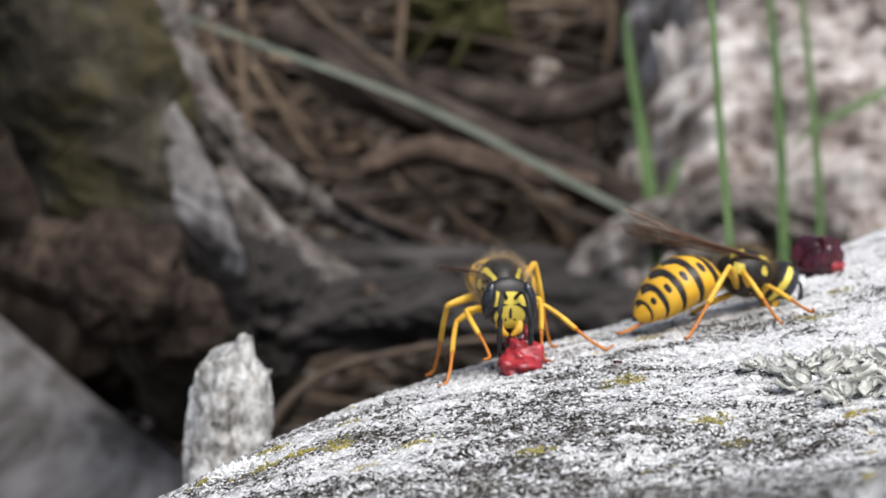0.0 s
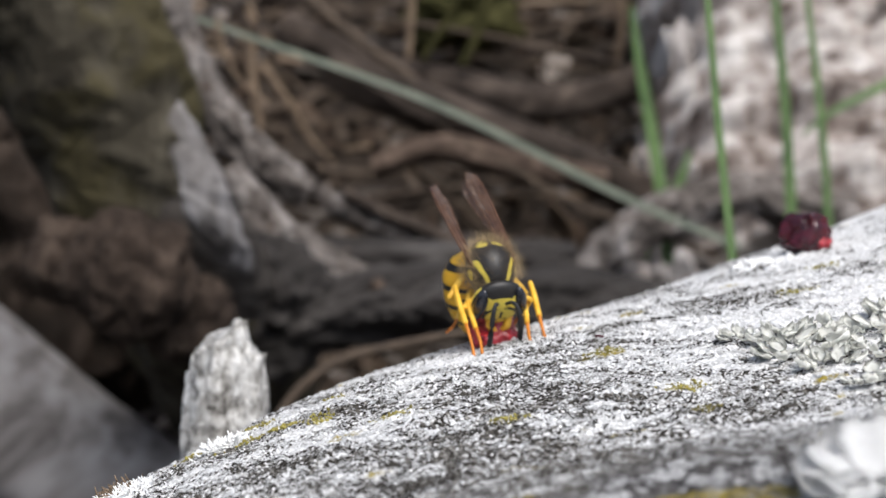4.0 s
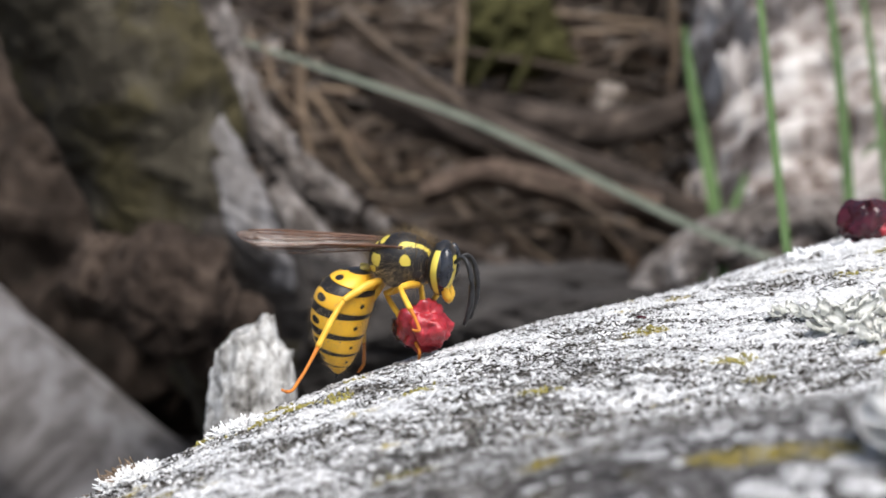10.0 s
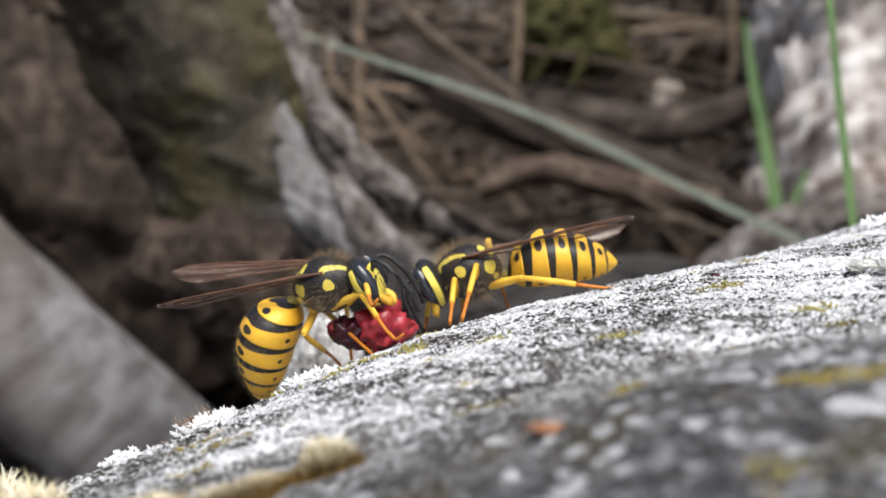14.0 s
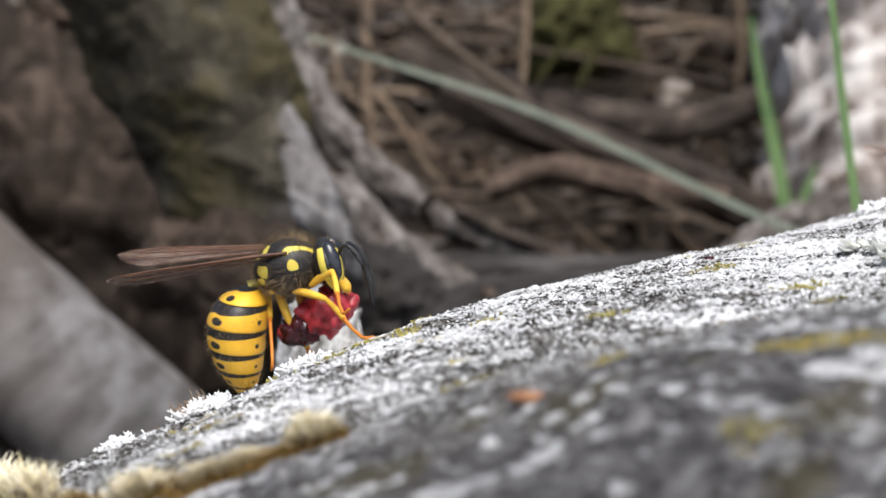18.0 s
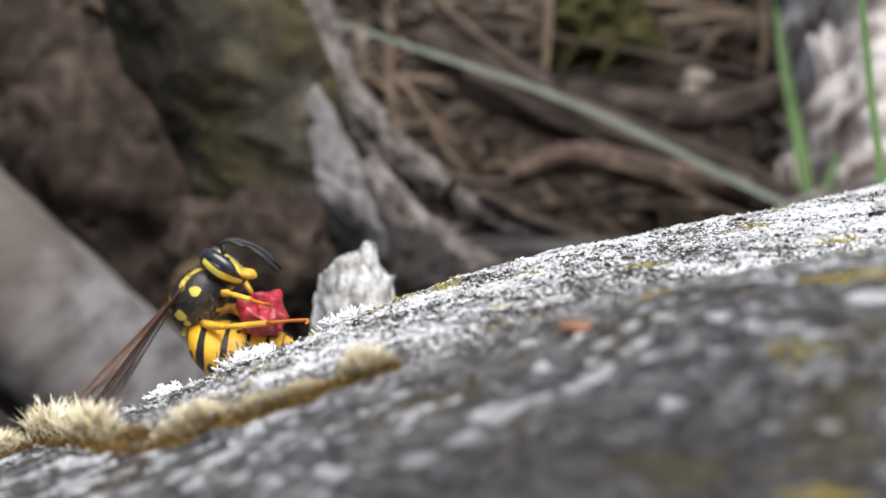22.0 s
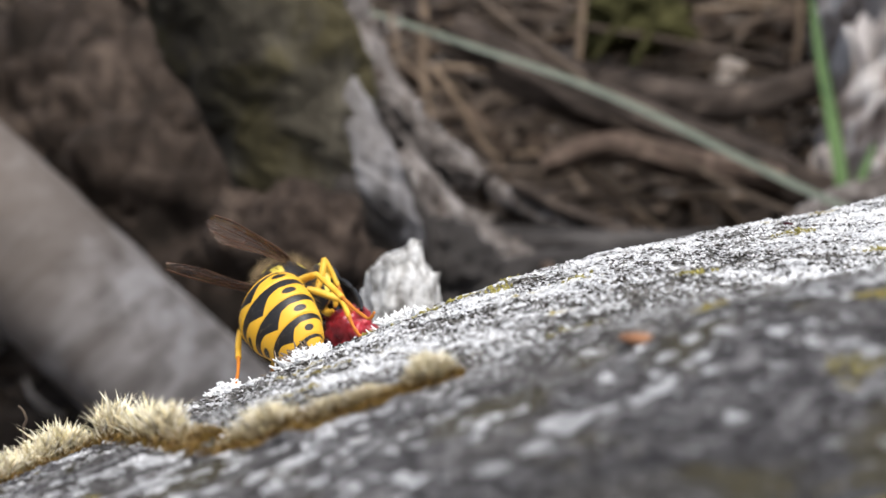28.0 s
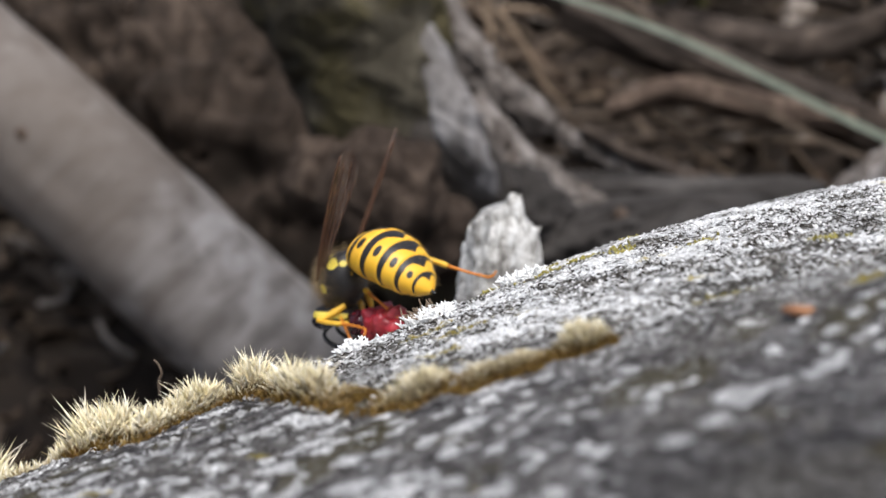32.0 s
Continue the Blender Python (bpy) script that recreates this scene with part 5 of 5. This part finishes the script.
def moss_strip():
    """Dry yellow moss along the groove of the log."""
    rnd = random.Random(8)
    strip = thing("moss_strip", "strip of dry straw yellow moss along a groove of the log", "moss", kind="")
    line = [(-0.0591, 0.0770), (-0.0524, 0.0765), (-0.0480, 0.0760), (-0.0424, 0.0752), (-0.0339, 0.0677), (-0.0301, 0.0730), (-0.0214, 0.0595), (-0.0164, 0.0562), (-0.0125, 0.0554), (-0.0099, 0.0555), (-0.0076, 0.0550)]
    n_seg = len(line) - 1
    for i, (p, q) in enumerate(zip(line, line[1:])):
        verts, faces, marks = [], [], []
        for _ in range(5600):
            u = rnd.random()
            g = rnd.gauss(0, 1)
            v = (i + u) / n_seg
            w = lerp([(0, 0.0042), (0.3, 0.0038), (0.45, 0.0027), (0.6, 0.0021), (0.9, 0.0017), (1, 0.0010)], v)
            x, y = p[0] + (q[0] - p[0]) * u, p[1] + (q[1] - p[1]) * u + g * w * 0.55
            tall = lerp([(0, 0.0026), (0.26, 0.0028), (0.36, 0.0032), (0.46, 0.0027), (0.56, 0.0016), (0.8, 0.0014), (0.9, 0.0011), (1, 0.0008)], v)
            clump = 0.24 + 2.3 * max(0, noise.noise(Vector((x * 460, y * 460, 5.2))) + 0.05)
            tall *= 0.62 + 0.75 * smoothstep(-0.25, 0.30, noise.noise(Vector((x * 210, 3.1, 0.7))))
            h = tall * clump * rnd.uniform(0.55, 1.1) * math.exp(-0.3 * g * g)
            z = log_height(x, y) - 0.0002
            a = rnd.uniform(0, 6.28)
            lean = Vector((rnd.gauss(0, 0.30), rnd.gauss(0, 0.30), 1)).normalized()
            base, s = Vector((x, y, z)), Vector((math.cos(a), math.sin(a), 0)) * rnd.uniform(0.00005, 0.00010)
            n = len(verts)
            mid, tip = base + lean * h * 0.55, base + lean * h + Vector((rnd.gauss(0, 0.2), rnd.gauss(0, 0.2), 0)) * h
            verts += [tuple(k) for k in (base - s, base + s, mid + s * 1.2, mid - s * 1.2, tip)]
            faces += [(n, n + 1, n + 2, n + 3), (n + 3, n + 2, n + 4)]
            lit = lerp([(0, 0.30), (0.46, 0.30), (0.58, 0.02), (1, 0.02)], v)
            marks += [lit, lit, 0.14 + 0.50 * min(1, h / 0.0026), 0.14 + 0.50 * min(1, h / 0.0026), 0.26 + 0.74 * min(1, h / 0.0015) * lerp([(0, 1.0), (0.48, 1.0), (0.58, 0.80), (1, 0.85)], v)]
        me = bpy.data.meshes.new("moss_tuft")
        me.from_pydata(verts, [], faces)
        me.attributes.new("mark", "FLOAT", "POINT").data.foreach_set("value", marks)
        me.materials.append(DRY_MOSS)
        new("moss_tuft", me).parent = strip


moss_strip()

berry = tagged(part("berry", chunk((1.85, 1.7, 1.9), 7.0, 0.42, 0.30, 0.55), SKIN, None), "dark crimson bitten berry lying on the log", "berry")
berry.matrix_basis = pose(0.0385, 0.1085, log_height(0.0385, 0.1085) + 0.0016, 0, 12, 20)
part("flesh", chunk((1.0, 0.9, 0.9), 3.3, 0.6, 0.4), FLESH, berry, "translucent red fruit flesh").matrix_basis = pose(0.75 * MM, -1.05 * MM, -0.7 * MM)
crumb = tagged(part("fruit_crumb", chunk((0.30, 0.16, 0.12), 1.0, 0.8, 0.6), SKIN, None), "tiny red crumb of fruit on the log", "fruit crumb")
stick("dry_stalk", [(-0.0366, 0.0760, 0.0671), (-0.0366, 0.0760, 0.0681), (-0.0364, 0.0760, 0.0686), (-0.0366, 0.0760, 0.0692), (-0.0369, 0.0760, 0.0695)], 0.00013, TWIG, "tiny curled dry stalk in the moss", "stalk")
crumb.matrix_basis = pose(0.0142, 0.0868, log_height(0.0142, 0.0868) + 0.0001)


# ---- how the wasps and the fruit move (mm, degrees) ----
FEEDER = [
    (0, 6.78, 94.98, 84.34, -85.9, -14.6, 0, 40, -28, -18.5, 5.8, -20, 5.8, -26),
    (1, 7.72, 94.97, 84.33, -78.8, -15, 0.2, 66, -5, -11.7, 5.2, -13.2, 5.2, -28),
    (2, 7.26, 94.98, 84.96, -78.6, -11, 0.2, 84, 0, -11.3, 3, -12.8, 3, -26),
    (3, 7.11, 93.92, 84.28, -87.1, -46.7, 0.2, 128, 0, -22.4, -1.5, -22.5, 2.3, -26),
    (3.5, 7.12, 93.92, 83.79, -87.1, -50.7, 0.2, 128, 0, -22.4, -1.5, -22.5, 2.3, -26),
    (5.5, 6, 93.46, 84.88, -36.7, 1.7, 12.6, 69.4, -2.2, 3, -9.6, 1.5, -9.6, -10),
    (6, 4.07, 93.46, 84.82, -22.7, 6.7, 12.6, 73.4, -2.2, -2, -11.6, -3.5, -11.6, -15),
    (7, 1.71, 92.21, 83.3, -6.7, -3.3, 7, 65.4, -1.8, -9, 10.3, -5.7, -5.6, -22),
    (8, 2.42, 92.18, 83.23, -4.6, -12.1, 5.3, 70.8, -0.9, -4.2, 14.6, -2.8, -8, -30),
    (9, 1.57, 92.14, 82.62, -4.4, -26.5, 3.9, 90.2, 0.2, -0.8, -19.9, -2.3, -19.9, -20),
    (10, -1.88, 92.15, 83.53, -13.4, -4.6, 3, 74.8, -0.1, -3.3, -14.2, -4.8, -14.2, -8),
    (11, -8.14, 91.27, 81.51, 3.8, 14.3, 25, 88.7, 0.6, -21.7, 3.1, -14.8, 2.7, -26),
    (12, -8.59, 91.44, 80.85, -4.7, 15.6, 8, 53.2, -3.4, -3, -1.5, -4.5, -1.5, -10),
    (13, -10.92, 91.51, 79.66, -22.3, 15.8, 8.6, 47.1, -4.1, -7.5, -3.7, -9, -3.7, -15),
    (14, -12.47, 91.42, 79.1, -8.8, 9.5, 8.3, 56.1, -3.1, 1.6, 5.4, -1.1, -2, -34),
    (15, -12.96, 91.3, 79.21, -0.5, 11.9, 4.2, 55.7, -1.6, 1.3, -2.3, -0.2, -2.3, -29),
    (15.5, -12.89, 91.3, 79.42, -2.5, 9.9, 4.2, 57.7, -1.6, 5.3, -2.3, 3.8, -2.3, -25),
    (17.5, -14.73, 91.16, 79.14, -0.9, 6.8, 3, 76.1, -0.4, 3.1, 1.3, 1.6, 1.3, -18),
    (18, -14.91, 91.16, 79.53, 1.1, 8.8, 3, 72.1, -0.4, 4.1, 1.3, 2.6, 1.3, -17),
    (19, -13.61, 91.1, 78.06, -2.4, -9.6, 3.2, 77.7, -0.4, 0.8, 2.8, -0.7, 2.8, -26),
    (20, -15.79, 91.3, 78.62, -5.5, -0.5, 7.7, 80.9, -0.5, -4.5, 2.8, -6, 2.8, -24),
    (20.7, -17.45, 91.3, 78.19, -16.5, 7.5, 7.7, 84.9, -0.5, -2.5, 3.8, -4, 3.8, -14),
    (21, -24.51, 92.88, 75.12, 3.6, 48.1, -0.4, 113.4, -0.3, -0.1, 1.2, -1.6, 1.2, -7),
    (22, -25.1, 92.82, 74.38, 3.4, 53.6, -0.3, 115.8, -0.4, 4.2, -11.8, 2.7, -11.8, -12),
    (23, -24.93, 92.54, 74.23, 4.1, 47.9, -0.1, 122.6, -0, -0.8, -1.3, -2.3, -1.3, -16),
    (24, -24.04, 92.87, 74.57, 4, 46.3, -0, 118.4, -0, 3, -2.8, 1.5, -2.8, -12),
    (25, -24.27, 93.17, 74.83, 4, 47.4, 0, 114, -0, -1.3, 3.9, -2.8, 3.9, -11),
    (25.5, -24.54, 93.17, 75.07, 6, 47.4, 0, 112, 0, -1.3, 3.9, -2.8, 3.9, -10),
    (27.5, -21.9, 90.84, 75.45, 46.9, -5.2, -54.5, 76.4, 14.5, -10.6, -14.8, -11.6, 20.1, 5),
    (28, -21.99, 90.84, 75.16, 52.9, -7.2, -58.5, 78.4, 12.5, -8.6, -14.8, -9.6, 20.1, 10),
    (29, -24.25, 95.12, 75.58, 88.1, -17.5, -21, 72.1, 0.6, 1.1, 2.1, 7.7, 5, 10),
    (30, -26.61, 95.12, 71.43, 112.9, -86.4, -17, 115.2, 2.5, -26.5, 10, 7.9, 10.7, 10),
    (30.6, -26.87, 95.12, 71.42, 118.9, -86.4, -15, 115.2, 2.5, -26.5, 10, 7.9, 10.7, 10),
    (31, -27.5, 95.24, 71.62, 144.4, -69.6, -5.5, 82.3, 1.9, -5.4, -2.1, 2.5, 15.9, 10),
    (32, -27.5, 94.95, 71.56, 143.3, -72.6, -2.1, 86.1, 0.9, -14.4, 9.3, 2.5, 13.1, 10),
]
VISITOR = [
    (0, 27.96, 98.91, 84.59, 13.8, -12.6, -5.7, 32.2, -0.3, 4.9, -7.4, 3.4, -7.4, 10),
    (0.5, 45.02, 108, 84.89, 14, 2, -6, 20, 0, 16, 10, 16, 10, 10),
    (1, 48.8, 103.95, 87.19, 7.7, 4.2, -5.2, 14.9, -0.9, 6.7, -11.2, 5.2, -11.2, 10),
    (2, 53.54, 103.94, 84.58, 3.3, 0.6, -5.2, 2.6, -1.5, 3.9, 15.3, -2.7, -7.5, 10),
    (3, 52.85, 103.93, 85.31, 3.4, 1.7, -5.3, 1, -1.5, 5.7, 17, -1.4, -11.4, 10),
    (3.5, 55.44, 104, 86.5, 6, 4, -6, 10, 0, 14, 10, 14, 10, 10),
    (5.5, 71.82, 120, 87.78, 60, 4, -6, 10, 0, 14, 10, 14, 10, 10),
    (8, 69.95, 122, 87.8, 120, 4, -6, 10, 0, 14, 10, 14, 10, 10),
    (11.5, 59.05, 118, 85.56, 172, 0, 0, 10, 0, 14, 10, 14, 10, 10),
    (12.5, 35.79, 104, 84.59, 178, -6, 0, 6, 0, 10, 4, 10, 4, 10),
    (13, 20.39, 100.69, 83.74, 175.1, -8.3, 0.4, 14, -0.8, 8, 4, 8, 4, 15),
    (13.5, 0.24, 97, 80.77, 186, -12, 0, 14, 0, 8, 6, 8, 6, 10),
    (14, -2.32, 94.88, 79.51, 180, -11.9, 0.5, 3.8, -1.3, -1.8, 6.3, -1.8, 6.3, 5),
    (14.5, -4.76, 98, 78.86, 188, -8, 0, 12, 0, -2, 6, -2, 6, 5),
    (15, -12.54, 99.08, 74.33, 220.7, -13.8, -2.1, 12, 2.4, -10, 3, -10, 3, 5),
    (15.25, -21.02, 98, 72.35, 262, 0, 0, 15, 0, 8, 10, 8, 10, 5),
    (15.5, -24.62, 93, 71.09, 326, 6, 0, 40, 0, -5, 10, -5, 10, 15),
    (16.2, -33.63, 96, 67.35, 350, -4, 0, 40, 0, -5, 10, -5, 10, 15),
    (17.2, -53.93, 100, 63.79, 380, 0, 0, 30, 0, 5, 10, 5, 10, 15),
    (32, -145.18, 100, 52.63, 380, 0, 0, 30, 0, 5, 10, 5, 10, 15),
]
PASSER = [
    (0, 99.43, 125, 94.97, 150, 4, 0, 15, 0, 14, 12, 14, 12, 10),
    (15.5, 61.91, 120, 84.99, 110, 4, 0, 15, 0, 14, 12, 14, 12, 10),
    (16.6, 46.65, 114, 83.7, 60, 4, 0, 15, 0, 14, 12, 14, 12, 10),
    (17.5, 36.11, 108, 83.21, 22, 0, -6, 20, 0, 18, 10, 18, 10, 10),
    (18, 45.94, 112, 83.3, 16, 4, -6, 20, 0, 14, 10, 14, 10, 10),
    (20, 80.19, 125, 84.29, 8, 4, -6, 20, 0, 14, 10, 14, 10, 10),
    (32, 77.29, 125, 78.49, 8, 4, -6, 20, 0, 14, 10, 14, 10, 10),
]
MORSEL = [
    (0, 7.85, 90.9, 79.35, -38, 90),
    (1, 8.15, 92.0, 80.5, -32, 90),
    (2, 7.25, 92.1, 81.1, -20, 90),
    (3, 7.7, 96.3, 78.7, 0, 90),
    (3.5, 7.7, 96.0, 78.5, 0, 80),
    (5.5, 6.79, 92, 80.84, 30, 30),
    (6, 6.28, 92, 80.63, 45, 0),
    (7, 4.15, 92, 79.73, 0, 0),
    (8, 4.02, 92, 79.36, 0, 0),
    (9, 0.58, 92, 79.02, 0, 60),
    (10, -0.95, 92, 78.76, 10, 115),
    (11, -3.68, 91, 78.65, 10, 170),
    (12, -5.46, 92, 77.43, 10, 180),
    (13, -8.94, 92, 77.08, 0, 180),
    (14, -9.54, 92, 75.83, 5, 180),
    (15, -10.39, 92, 75.78, 5, 180),
    (15.5, -10.98, 92, 76.01, 5, 180),
    (17.5, -11.23, 92, 75.22, 20, 180),
    (18, -13.24, 92, 75.74, 30, 180),
    (19, -13.9, 92, 74.42, 0, 180),
    (20, -14.01, 92, 74.48, 0, 180),
    (20.7, -14.76, 92, 74.45, 0, 150),
    (21, -19.19, 92.5, 73.63, 0, 110),
    (22, -20.23, 92.5, 73.09, 0, 100),
    (23, -20.28, 92.5, 73.07, -20, 100),
    (24, -19.42, 92.5, 73.19, 0, 100),
    (25, -20.43, 92.5, 72.69, 0, 100),
    (25.5, -20.05, 92.5, 72.79, 0, 110),
    (27.5, -17.55, 93, 72.03, 0, 140),
    (28, -18.3, 93, 71.61, 0, 150),
    (29, -19.86, 93, 70.12, 0, 150),
    (30, -21.42, 93, 69.49, 0, 150),
    (30.6, -21.31, 93, 69.53, 0, 150),
    (31, -22.68, 93, 69.35, 0, 150),
    (32, -24.41, 93, 68.31, 0, 150),
]

# where the feet stand and the knees bend: seconds, foot x y z, knee x y z
FEEDER_STEPS = {
    ("hind", -1): [
        (0, 2.1, 99.4, 76.4, 2.7, 95.2, 82.7),
        (1, 2, 100, 76.3, 3.1, 96.9, 83.1),
        (2, 1.9, 100.6, 76.1, 3, 96.3, 82.3),
        (3, -1.4, 96.5, 76.5, 3.4, 95.3, 82.2),
        (6, -1.7, 88.5, 77.6, -0.6, 93.3, 83.3),
        (7, -3.2, 90.6, 76, -1.4, 88.9, 83.2),
        (8, -3.2, 90.6, 76, -0.4, 88.4, 82.7),
        (9, -3.1, 89.5, 76.3, -1.8, 94.5, 81.8),
        (10, -9.6, 86.6, 75.1, -6.2, 90, 81),
        (11, -10.3, 88.5, 74.3, -9.6, 94.3, 79.2),
        (12, -12.7, 89.8, 72.7, -10.1, 87.4, 79.4),
        (13, -8.8, 88.7, 74.2, -11, 94.3, 78.9),
        (14, -9.1, 88.4, 74.4, -13.2, 94.2, 77),
        (15, -9.4, 88.3, 74.5, -13.8, 93.9, 77.2),
        (18, -15.9, 88.6, 73, -16.9, 93.5, 78.7),
        (19, -15, 84.1, 74, -14.9, 88.9, 80),
        (20, -15.3, 84.3, 73.9, -16.9, 88.7, 79.9),
        (21, -15.7, 87.5, 73.1, -23.2, 88.7, 72.8),
        (22, -15.7, 86, 73.5, -22.5, 89.3, 72.5),
        (23, -15.4, 87.1, 73.4, -22.8, 88.9, 72.9),
        (24, -15.4, 87.5, 73.3, -22.8, 88.8, 73.5),
        (25, -15.4, 87.8, 73.2, -22.9, 89.1, 73.6),
        (28, -14.7, 81, 74, -19.1, 86.7, 76.7),
        (29, -15.3, 86.9, 73.2, -20, 92.1, 76),
        (30, -15.7, 90.9, 72.4, -21.9, 95, 74.1),
        (31, -16.1, 99, 70.9, -22.2, 95.1, 73.2),
        (32, -15.5, 96, 71.5, -22.6, 94.6, 74),
    ],
    ("mid", -1): [
        (0, 2.3, 91, 77.4, 3.4, 95.3, 81.4),
        (1, 2.3, 91.2, 77.3, 4.3, 94.8, 81.5),
        (2, 2, 91.2, 77.5, 4.4, 95, 81.4),
        (3, 2.1, 91.3, 77.4, 3.7, 95.1, 81.7),
        (6, 1.8, 86.5, 78.4, 2.2, 91.4, 81.7),
        (7, 4.4, 89.6, 78.8, 1.6, 94.2, 81.5),
        (8, 4.4, 89.6, 78.4, 2.8, 94, 82.1),
        (9, 1.3, 89.5, 77.7, 0.4, 94, 81.6),
        (10, -0.8, 89.6, 77.4, -3.2, 93.6, 81),
        (11, -0.5, 88.1, 77.5, -5.7, 90.9, 77.7),
        (12, -0.7, 86.6, 77.7, -6.1, 88.8, 78.6),
        (13, -2.2, 90.6, 76.7, -8, 90.2, 78.1),
        (14, -7.4, 84.8, 75.9, -10, 89.4, 78.6),
        (15, -7.8, 84.3, 76.1, -10.6, 88.9, 78.7),
        (18, -9.2, 84.4, 75.2, -12.1, 89.1, 77.4),
        (19, -9.2, 85.9, 74.9, -11.6, 90.3, 78.1),
        (20, -9.2, 86.5, 74.7, -13, 90.5, 76.9),
        (21, -16.5, 89.5, 73.1, -22.4, 89.3, 73.9),
        (22, -20, 89.6, 72.5, -23.1, 94.6, 73.4),
        (23, -18.7, 85.5, 73.4, -21.3, 90.8, 74.5),
        (24, -19.1, 85.9, 73.2, -20.1, 91.7, 74.1),
        (25, -17.3, 86.6, 71.7, -20.5, 91, 74),
        (28, -16, 85, 72.4, -17.9, 90.4, 74.2),
        (29, -18.6, 90.3, 70.7, -20.1, 95.1, 73.9),
        (30, -19.3, 89.9, 70.6, -22.2, 94.9, 72),
    ],
    ("fore", -1): [
        (0, 5.4, 89.4, 79.7, 3.8, 92.7, 82.7),
        (1, 6.9, 97, 78.6, 5, 95.3, 82.7),
        (2, 5.2, 90.8, 80.7, 4.2, 94.3, 83.7),
        (3, 5.6, 91.1, 80.3, 4.2, 95.3, 81.9),
        (6, 5.8, 89.7, 79, 3.5, 90.7, 83),
        (7, 2.8, 85.6, 81.8, 3, 89.9, 83.7),
        (8, 4.4, 87.6, 79.4, 4.6, 90.2, 83.3),
        (9, 0.9, 86.1, 79.4, 2.1, 89.6, 82.4),
        (10, -0.8, 85.2, 79.4, -2.1, 89, 81.9),
        (11, -3.2, 85.5, 78.9, -6.4, 89, 79.1),
        (12, -3.5, 84.6, 78.4, -5.1, 88.9, 79.7),
        (13, -6.9, 86.1, 78.3, -7.4, 90.6, 79.8),
        (14, -8.9, 84.6, 78.2, -9.6, 89.2, 79.4),
        (15, -8.9, 84.5, 78.1, -9.6, 89.1, 79),
        (18, -10.6, 85.2, 76.7, -11.6, 89, 79.3),
        (19, -10.9, 85.7, 76.2, -11.4, 89.8, 78.5),
        (20, -12.1, 84.7, 77.1, -13.2, 89, 78.6),
        (21, -18.2, 88.5, 74.5, -22.7, 89.7, 75.3),
        (22, -18.5, 86.8, 74.3, -22.1, 89.8, 74.9),
        (23, -18.8, 86.5, 75, -22.4, 89.6, 75.4),
        (24, -16.7, 88.1, 74, -20.8, 90.1, 75.4),
        (25, -18.5, 87.6, 73.3, -20.2, 91.2, 75.8),
    ],
    ("mid", 1): [
        (0, 14.5, 91.6, 79.6, 10.4, 94.6, 82.6),
        (1, 14.4, 90.6, 79.8, 11.2, 95.1, 81.9),
        (2, 14.4, 91.2, 79.7, 10.2, 95, 81.6),
        (3, 14.3, 91.1, 79.8, 10.7, 95, 82.6),
        (8, 1.9, 99, 76.4, 0.5, 94.4, 79.9),
        (11, -5.5, 97.9, 74.6, -8.5, 94.3, 78.3),
        (30, -25.3, 86.7, 67.9, -27.5, 92.2, 68.9),
        (31, -26.6, 92, 66.4, -28.6, 95.7, 70.7),
        (32, -26.1, 91.6, 66.7, -28.7, 95.3, 70.5),
    ],
    ("hind", 1): [
        (2, 12.6, 98.6, 78.5, 10.1, 94.1, 84.1),
        (3, 12.8, 97.1, 78.8, 10.1, 93.3, 84.8),
        (7, -1.3, 96.8, 75.9, -1.8, 91.2, 81),
        (10, -5, 99.2, 74.7, -5, 93.3, 79.5),
        (14, -12, 96.4, 72.3, -14.1, 90, 75.7),
        (18, -13.9, 98.2, 71.5, -14.8, 91.4, 74.9),
        (28, -23.9, 81.4, 69.6, -25.2, 88.5, 72.2),
        (29, -28.4, 87.1, 66.5, -26.6, 92.1, 71.9),
        (30, -27.8, 84.5, 67.3, -27.5, 90.2, 72.3),
        (31, -23.3, 91.2, 69.3, -27.3, 96.8, 72.5),
        (32, -22.7, 91.4, 69.4, -27.7, 96.4, 72),
    ],
}
VISITOR_STEPS = {
    ("hind", -1): [
        (0, 20.9, 91.9, 80.3, 25.2, 95.2, 85.6),
    ],
    ("hind", 1): [
        (0, 16.7, 95.1, 80.3, 23, 98.8, 82.5),
        (13, 29, 98.3, 79.8, 22.6, 96.4, 83.5),
        (14, 8.9, 89.9, 78.5, 1.6, 91.6, 79.3),
    ],
    ("mid", -1): [
        (0, 28.5, 91.9, 81.4, 26.8, 96.3, 85.1),
    ],
    ("fore", -1): [
        (0, 31.1, 92.1, 82.3, 28.8, 95.9, 84),
    ],
    ("mid", 1): [
        (0, 24.2, 105.1, 79.4, 25, 99.7, 81.8),
        (13, 18.7, 93.7, 79.6, 19.6, 97.7, 83.9),
        (14, -3, 87.9, 76.6, -1.8, 92.4, 80.2),
    ],
    ("fore", 1): [
        (13, 13.6, 96.5, 83.1, 17.4, 99.2, 83.7),
        (14, -3.8, 88.3, 76.3, -3.4, 92, 79.2),
    ],
}


def motions():
    drive_wasp(*feeder, FEEDER, FEEDER_STEPS, MORSEL)
    drive_wasp(*visitor, VISITOR, VISITOR_STEPS)
    drive_wasp(*passer, PASSER, {})
    walk(morsel, [(t, pose(x * MM, y * MM, z * MM, 0, tilt, turn)) for t, x, y, z, tilt, turn in MORSEL])


motions()
